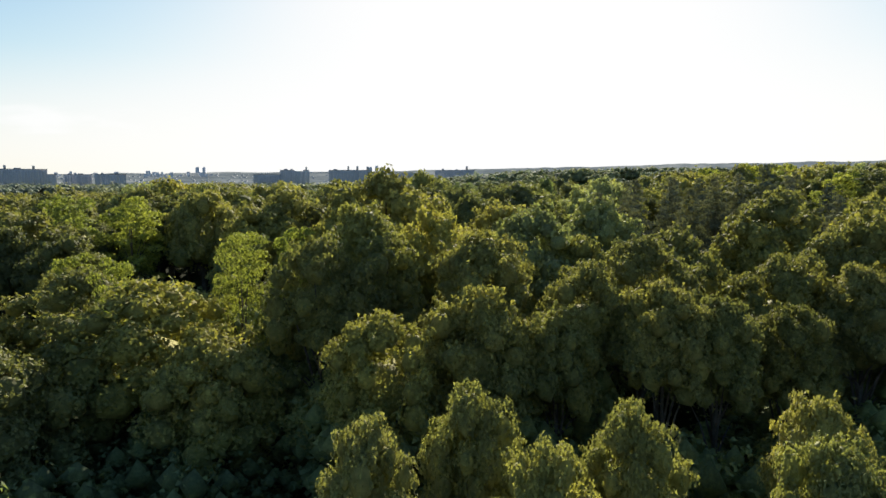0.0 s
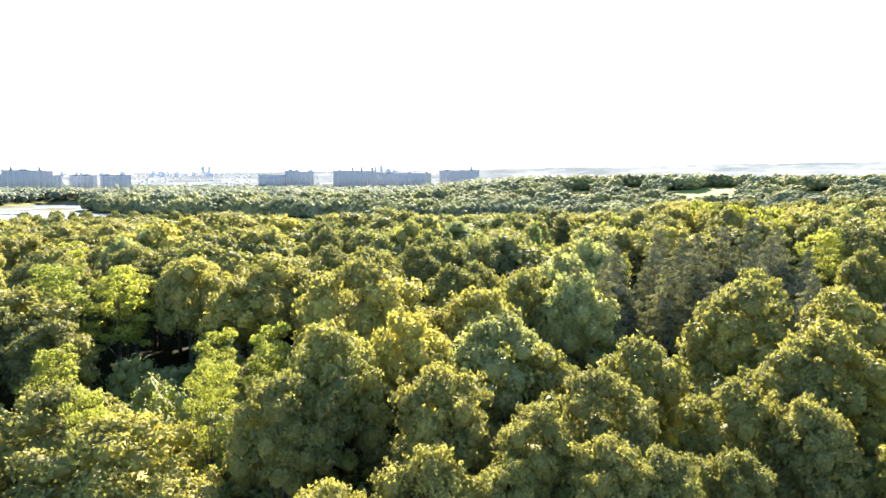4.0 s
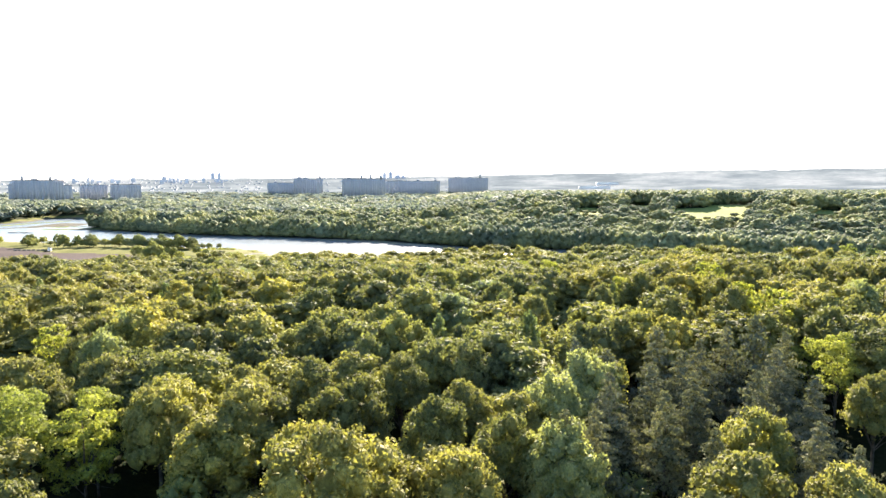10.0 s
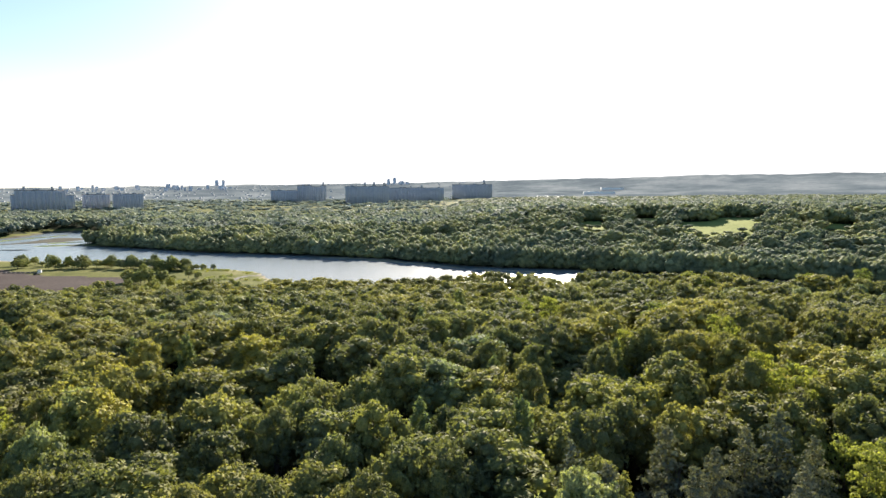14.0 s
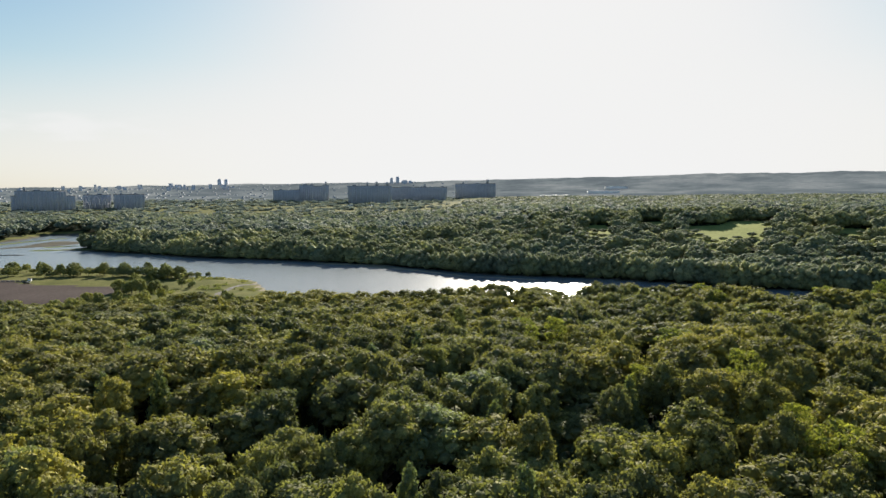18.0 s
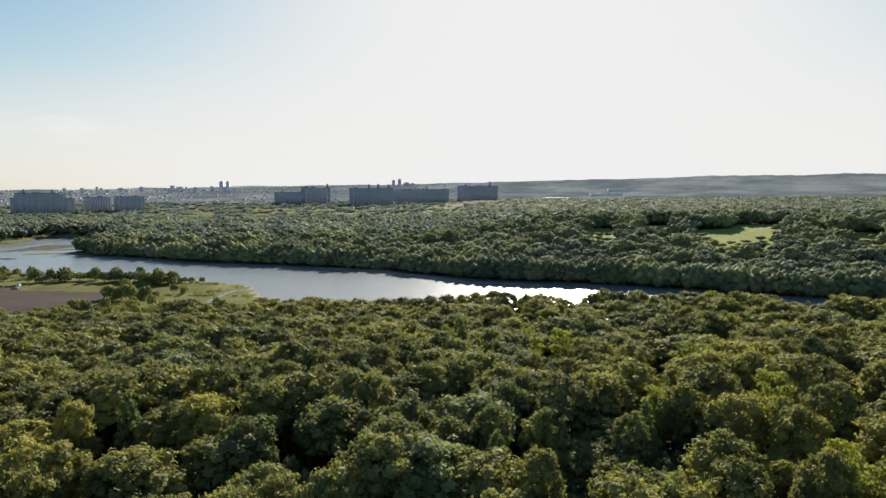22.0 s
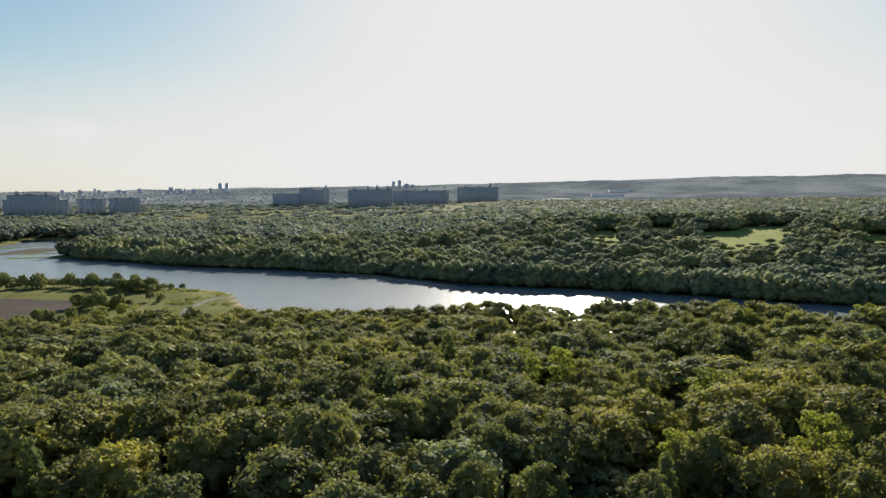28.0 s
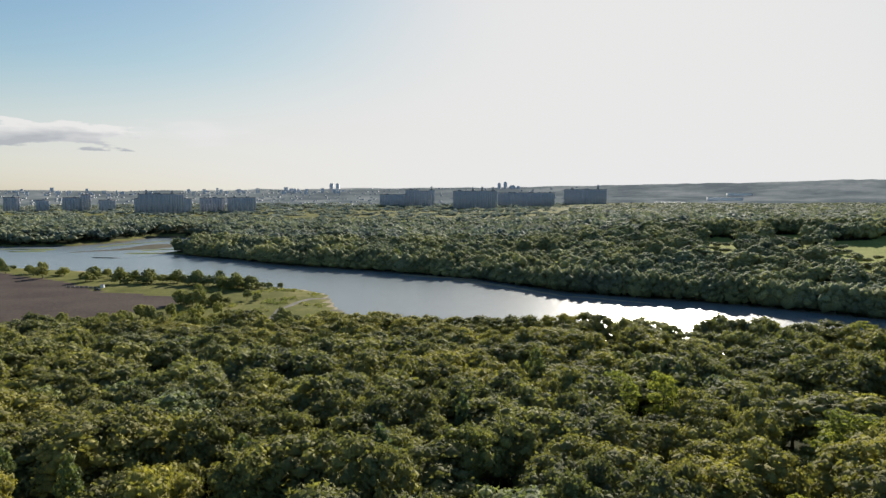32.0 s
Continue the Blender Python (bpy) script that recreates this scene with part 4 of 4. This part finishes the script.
for k in range(1900):
    t, d = radians(r.uniform(-44, 36)), 1500 + 1600 * r.rand() ** 0.8
    x, y = d * math.sin(t), d * math.cos(t)
    rows.append((x, y, float(slope(x, y)) + r.uniform(9, 15), r.uniform(9, 16), "dome"))
for k in range(1300):
    t, d = radians(r.uniform(-44, 38)), 2450 + 900 * r.rand() ** 0.9
    x, y = d * math.sin(t), d * math.cos(t)
    rows.append((x, y, float(slope(x, y)) + r.uniform(5, 11), r.uniform(12, 26), "dome"))
wood("town_trees", "distant street trees between the houses", rows, 8, 4.5, r, HAZED_TOWN_LEAF, slope)

# wall colour lightened and blued to stand in for haze on the skyline
HAZE_PALE = plain("haze_pale_walls", [(0.3, (0.5, 0.52, 0.56)), (0.7, (0.62, 0.63, 0.66))], 0.03, 0.9)
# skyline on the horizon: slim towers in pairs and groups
SKYLINE = [(-356, 4600, 20, 128), (-316, 4600, 22, 135), (-270, 4600, 40, 112), (-232, 4600, 26, 108), (-1449, 4450, 22, 124), (-1407, 4450, 18, 124)]
for x, y, w, top in SKYLINE:
    root = tagged(new("distant_tower"), "slim distant tower block in the haze", "building", "distant towers on the horizon")
    root.location = (x, y, 0)
    part("wall", boxes("wall", [(-w / 2, w / 2, -10, 10, 40, top - 6)], HAZE_PALE), root)
    part("roof", boxes("roof", [(-w / 3, w / 3, -6, 6, top - 5.99, top)], HAZE_PALE), root)
for k in range(70):
    t = radians(r.uniform(-33, -17)) if k < 42 else radians(r.uniform(-43, -33))
    d = r.uniform(4300, 4600)
    w, x, y = r.uniform(7, 26), d * math.sin(t), d * math.cos(t)
    base = float(slope(x, y))
    root = tagged(new("distant_block"), "small distant apartment block in the haze", "building", "distant blocks on the horizon")
    root.matrix_basis = pose(x, y, base, 0, 0, -math.degrees(t))
    h = 6 + 22 * r.rand() ** 1.8
    part("wall", boxes("wall", [(-w / 2, w / 2, -8, 8, -10, h)], HAZE_PALE), root)
    part("roof", boxes("roof", [(-w / 2 - 0.5, w / 2 + 0.5, -8.5, 8.5, h + 0.01, h + 1.5)], HAZE_PALE), root)

# white sheds at the foot of the towers
WHITE = plain("white_sheet_roof", [(0.3, (0.7, 0.7, 0.7)), (0.7, (0.82, 0.82, 0.8))], 0.05, 0.5)
for x, y, w, h in ((305, 2900, 105, 9), (-300, 2300, 60, 7), (-245, 2330, 30, 6), (520, 3300, 130, 10), (820, 3600, 160, 12), (-560, 2500, 70, 6), (960, 3900, 120, 12), (-900, 2400, 60, 6)):
    root = tagged(new("warehouse"), "long low white-roofed warehouse among trees", "building", "white-roofed sheds")
    root.location = (x, y, float(slope(np.array(x), np.array(y))))
    part("wall", boxes("wall", [(-w / 2, w / 2, -18, 18, -3, h)], WHITE), root)
    part("roof", boxes("roof", [(-w / 2 - 1, w / 2 + 1, -19, 19, h + 0.01, h + 1)], WHITE), root)

# ---- spit and car park ----
SPIT_TREES = [(-379, 580), (-377, 602), (-330, 566), (-338, 603), (-298, 561), (-290, 568), (-283, 574), (-276, 566), (-269, 570), (-262, 575), (-256, 569), (-247, 564), (-242, 572),
              (-237, 565), (-226, 560), (-221, 567), (-216, 556), (-209, 551), (-203, 556), (-197, 546), (-192, 555), (-194, 565), (-187, 560), (-180, 561), (-172, 509), (-187, 477),
              (-194, 481), (-204, 485), (-199, 497), (-181, 486), (-405, 612), (-430, 600), (-345, 596), (-318, 590), (-395, 590), (-455, 622), (-480, 630)]
for k, (x, y) in enumerate(SPIT_TREES):
    small = 0.62 if k in (22, 23, 24) else 1.0
    plant("maple", x, y, float(ground_height(x, y)) + r.uniform(7.0, 12.0) * small, r.uniform(3.8, 6.0) * small, 0, r)
    for q in range(2):
        sx, sy = x + r.uniform(-9, 9), y + r.uniform(-6, 6)
        if border(WATER, np.array(sx), np.array(sy)) > 3 and border(LOT, np.array(sx), np.array(sy)) > 2:
            plant("maple", sx, sy, float(ground_height(sx, sy)) + r.uniform(3.5, 8.0) * small, r.uniform(2.6, 4.6) * small, 0, r)

# young trees between the wood, the car park and the track
for k in range(90):
    x, y = r.uniform(-222, -108), r.uniform(398, 470)
    if border(LOT, np.array(x), np.array(y)) < 3 or (x > -150 and y > 440) or y > 455 + 0.25 * (x + 150):
        continue
    plant("maple", x, y, float(ground_height(x, y)) + r.uniform(4.5, 9.5), r.uniform(2.8, 5.0), 0, r)

TRACK = [(-128, 446), (-132, 456), (-134, 466), (-137, 480), (-136, 492), (-137, 508), (-134, 522), (-126, 529)]
# low scrub over the spit
rows, lobes = [], []
for k in range(2600):
    x, y = r.uniform(-240, -95), r.uniform(405, 575)
    if border(WATER, np.array(x), np.array(y)) < 7 or border(LOT, np.array(x), np.array(y)) < 4 or waves(x, y, 45, 31) < 0.15 or min(math.hypot(x - a, y - b) for a, b in TRACK) < 8.5:
        continue
    q = r.uniform(0.5, 1.6)
    lobes.append((x, y, float(ground_height(x, y)) + 0.25 * q, q * 1.3, q * 0.7))
v, f = leaves(r, np.array(lobes), 26 * len(lobes), 0.6)
tagged(new("scrub", mesh_of("scrub", v, f, LEAF["maple"])), "low green scrub and tall grass on the spit", "scrub", kind="stuff")
for x, y, q in ((-388, 815, 1.0), (-376, 812, 0.8), (-398, 824, 0.6), (-362, 806, 0.9), (-352, 800, 0.8), (-371, 822, 0.7)):
    plant("maple", x, y, float(ground_height(x, y)) + 8.5 * q, 4.8 * q, 0, r)


for x, y, q in ((-132, 712, 1.0), (-121, 706, 1.15), (-110, 702, 0.9), (-99, 697, 1.05)):
    plant("poplar", x, y, float(ground_height(x, y)) + 14.5 * q, 5.2 * q, 0, r)


def mound(name, label, category, x, y, length, width, high, turn, material, seed):
    """A low uneven bank of mud or sand that rises out of the water."""
    q = np.random.RandomState(seed)
    u, w = np.meshgrid(np.linspace(-1, 1, 40), np.linspace(-1, 1, 9))
    edge = np.clip(1 - u ** 4, 0, 1) * (1 - w ** 2)
    z = high * (edge + 0.35 * waves(u * length, w * width, length * 0.3, seed) * edge) - 0.12
    a = radians(turn)
    bend = 0.12 * width * np.sin(3 * u + seed)
    px, py = u * length / 2, (w * (0.6 + 0.4 * np.cos(2.2 * u + seed))) * width / 2 + bend
    v = np.stack([px * math.cos(a) - py * math.sin(a) + x, px * math.sin(a) + py * math.cos(a) + y, z], -1).reshape(-1, 3)
    k = (np.arange(8)[:, None] * 40 + np.arange(39)).ravel()
    return tagged(new(name, mesh_of(name, v, np.stack([k, k + 1, k + 41, k + 40], 1), material, True)), label, category, kind="structure")


mound("sandbar", "pale wet sandbar lying off the wooded bank", "sandbar", -12, 608, 125, 15, 0.8, -41, SAND, 2)
mound("sandbar", "narrow wet sand strip under the wooded bank", "sandbar", -72, 657, 84, 9, 0.7, -20, SAND, 13)
mound("sandbar", "narrow pale sandbar at the foot of the wood", "sandbar", 58, 560, 60, 9, 0.6, -20, SAND, 3)
mound("mudbank", "small dark mudbank in the lagoon", "mudbank", -452, 757, 34, 6, 0.9, 4, MUD, 4)
mound("mudbank", "dark mudbank near the far shore", "mudbank", -329, 774, 16, 4, 0.6, -20, MUD, 5)
mound("mudbank", "dark mudbank near the far shore", "mudbank", -252, 729, 18, 4, 0.6, -25, MUD, 6)

mound("mudflat", "broad grey mudflat at the mouth of the inlet", "mudflat", -500, 872, 150, 70, 0.6, 68, MUD, 11)
mound("marsh", "bright green salt marsh on the low bank", "marsh", -594, 812, 50, 14, 0.8, 10, MARSH, 12)
mound("marsh", "bright green salt marsh beside the inlet", "marsh", -432, 815, 66, 16, 0.8, 6, MARSH, 7)
mound("marsh", "bright green salt marsh beside the inlet", "marsh", -450, 862, 50, 14, 0.8, 30, MARSH, 8)
mound("marsh", "long strip of green salt marsh along the inlet", "marsh", -540, 940, 130, 12, 0.9, 78, MARSH, 9)
mound("marsh", "flat green salt marsh before the far wood", "marsh", -612, 836, 70, 26, 0.9, 8, MARSH, 10)

# sandy track over the spit
track = TRACK
v, f = [], []
for k, (x, y) in enumerate(track):
    ax, ay = track[max(k - 1, 0)]
    bx, by = track[min(k + 1, len(track) - 1)]
    n = math.hypot(bx - ax, by - ay)
    for side in (-2.0, -1.2, 1.2, 2.0):
        px, py = x - side * (by - ay) / n, y + side * (bx - ax) / n
        v.append((px, py, float(ground_height(px, py)) + (0.2 if abs(side) < 1.5 else 0.02)))
    if k:
        f += [((k - 1) * 4 + q, (k - 1) * 4 + q + 1, k * 4 + q + 1, k * 4 + q) for q in range(3)]
tagged(new("path", mesh_of("path", v, f, GRAVEL, True)), "pale sandy track winding over the grassy spit", "path", kind="structure")


# ---- things in the car park ----
BLOCK = plain("weathered_concrete", [(0.3, (0.16, 0.15, 0.14)), (0.7, (0.26, 0.245, 0.22))], 0.8, 0.9, 6.0, 0.01)
PAINT = plain("white_paint", [(0.3, (0.72, 0.72, 0.7)), (0.7, (0.82, 0.82, 0.8))], 0.6, 0.5, None, 0, 0.4)
DARK = plain("dark_car_paint", [(0.3, (0.02, 0.022, 0.028)), (0.7, (0.035, 0.037, 0.045))], 0.5, 0.3, None, 0, 0.5)
TYRE = plain("tyre_rubber", [(0.3, (0.015, 0.015, 0.015)), (0.7, (0.03, 0.03, 0.03))], 4.0, 0.9)


def prism(name, outline, y0, y1, material):
    """A shape drawn in x and z, drawn out from y0 to y1."""
    bm = bmesh.new()
    face = bm.faces.new([bm.verts.new((x, y0, z)) for x, z in outline])
    out = bmesh.ops.extrude_face_region(bm, geom=[face])
    bmesh.ops.translate(bm, vec=(0, y1 - y0, 0), verts=[q for q in out["geom"] if isinstance(q, bmesh.types.BMVert)])
    bmesh.ops.recalc_face_normals(bm, faces=bm.faces)
    bmesh.ops.bevel(bm, geom=bm.edges[:], offset=0.04, segments=1, affect="EDGES")
    me = bpy.data.meshes.new(name)
    bm.to_mesh(me)
    bm.free()
    me.materials.append(material)
    return me


barrier = None
for k in range(7):
    m = pose(-322 + 3.4 * k, 537.2 + 0.25 * k, 2.0, 0, 0, 4 + 3 * math.sin(k * 2.1))
    if barrier is None:
        barrier = tagged(new("concrete_barrier"), "weathered concrete barrier block on worn asphalt", "barrier", "barrier blocks in the car park")
        barrier.matrix_basis = m
        part("block", prism("block", [(-1.3, 0.16), (1.3, 0.16), (1.1, 1.0), (-1.1, 1.0)], -0.35, 0.35, BLOCK), barrier)
        part("foot", prism("foot", [(-1.3, 0), (-0.8, 0), (-0.8, 0.155), (-1.3, 0.155)], -0.4, 0.4, BLOCK), barrier)
        part("foot", prism("foot", [(0.8, 0), (1.3, 0), (1.3, 0.155), (0.8, 0.155)], -0.4, 0.4, BLOCK), barrier)
    else:
        copy_thing(barrier, m)

hut = tagged(new("ticket_hut"), "small white hut with a flat dark roof by the barriers", "hut")
hut.matrix_basis = pose(-297, 540, 2.0, 0, 0, 10)
part("wall", prism("wall", [(-1.1, 0), (1.1, 0), (1.1, 2.3), (-1.1, 2.3)], -1, 1, PAINT), hut)
part("roof", prism("roof", [(-1.35, 2.31), (1.35, 2.31), (1.3, 2.5), (-1.3, 2.5)], -1.25, 1.25, ROOFING), hut)

car = tagged(new("car"), "dark saloon car parked alone on the asphalt", "car")
car.matrix_basis = pose(-292, 528, 2.0, 0, 0, 12)
part("body", prism("body", [(-2.2, 0.3), (2.2, 0.3), (2.25, 0.7), (1.2, 0.92), (-1.6, 0.95), (-2.2, 0.85)], -0.85, 0.85, DARK), car)
part("cabin", prism("cabin", [(-1.5, 0.955), (1.0, 0.955), (0.35, 1.42), (-1.0, 1.42)], -0.72, 0.72, DARK), car)
for x in (-1.35, 1.35):
    for y in (-0.95, 0.78):
        ring = [(x + 0.32 * math.cos(q * 0.524), 0.32 + 0.32 * math.sin(q * 0.524)) for q in range(12)]
        wheel = part("wheel", prism("wheel", ring, y, y + 0.17, TYRE), car)
        ring = [(x + 0.18 * math.cos(q * 0.524), 0.32 + 0.18 * math.sin(q * 0.524)) for q in range(12)]
        part("rim", prism("rim", ring, y - 0.012 if y < 0 else y + 0.1, y + 0.08 if y < 0 else y + 0.182, BLOCK), wheel, "grey metal rim")
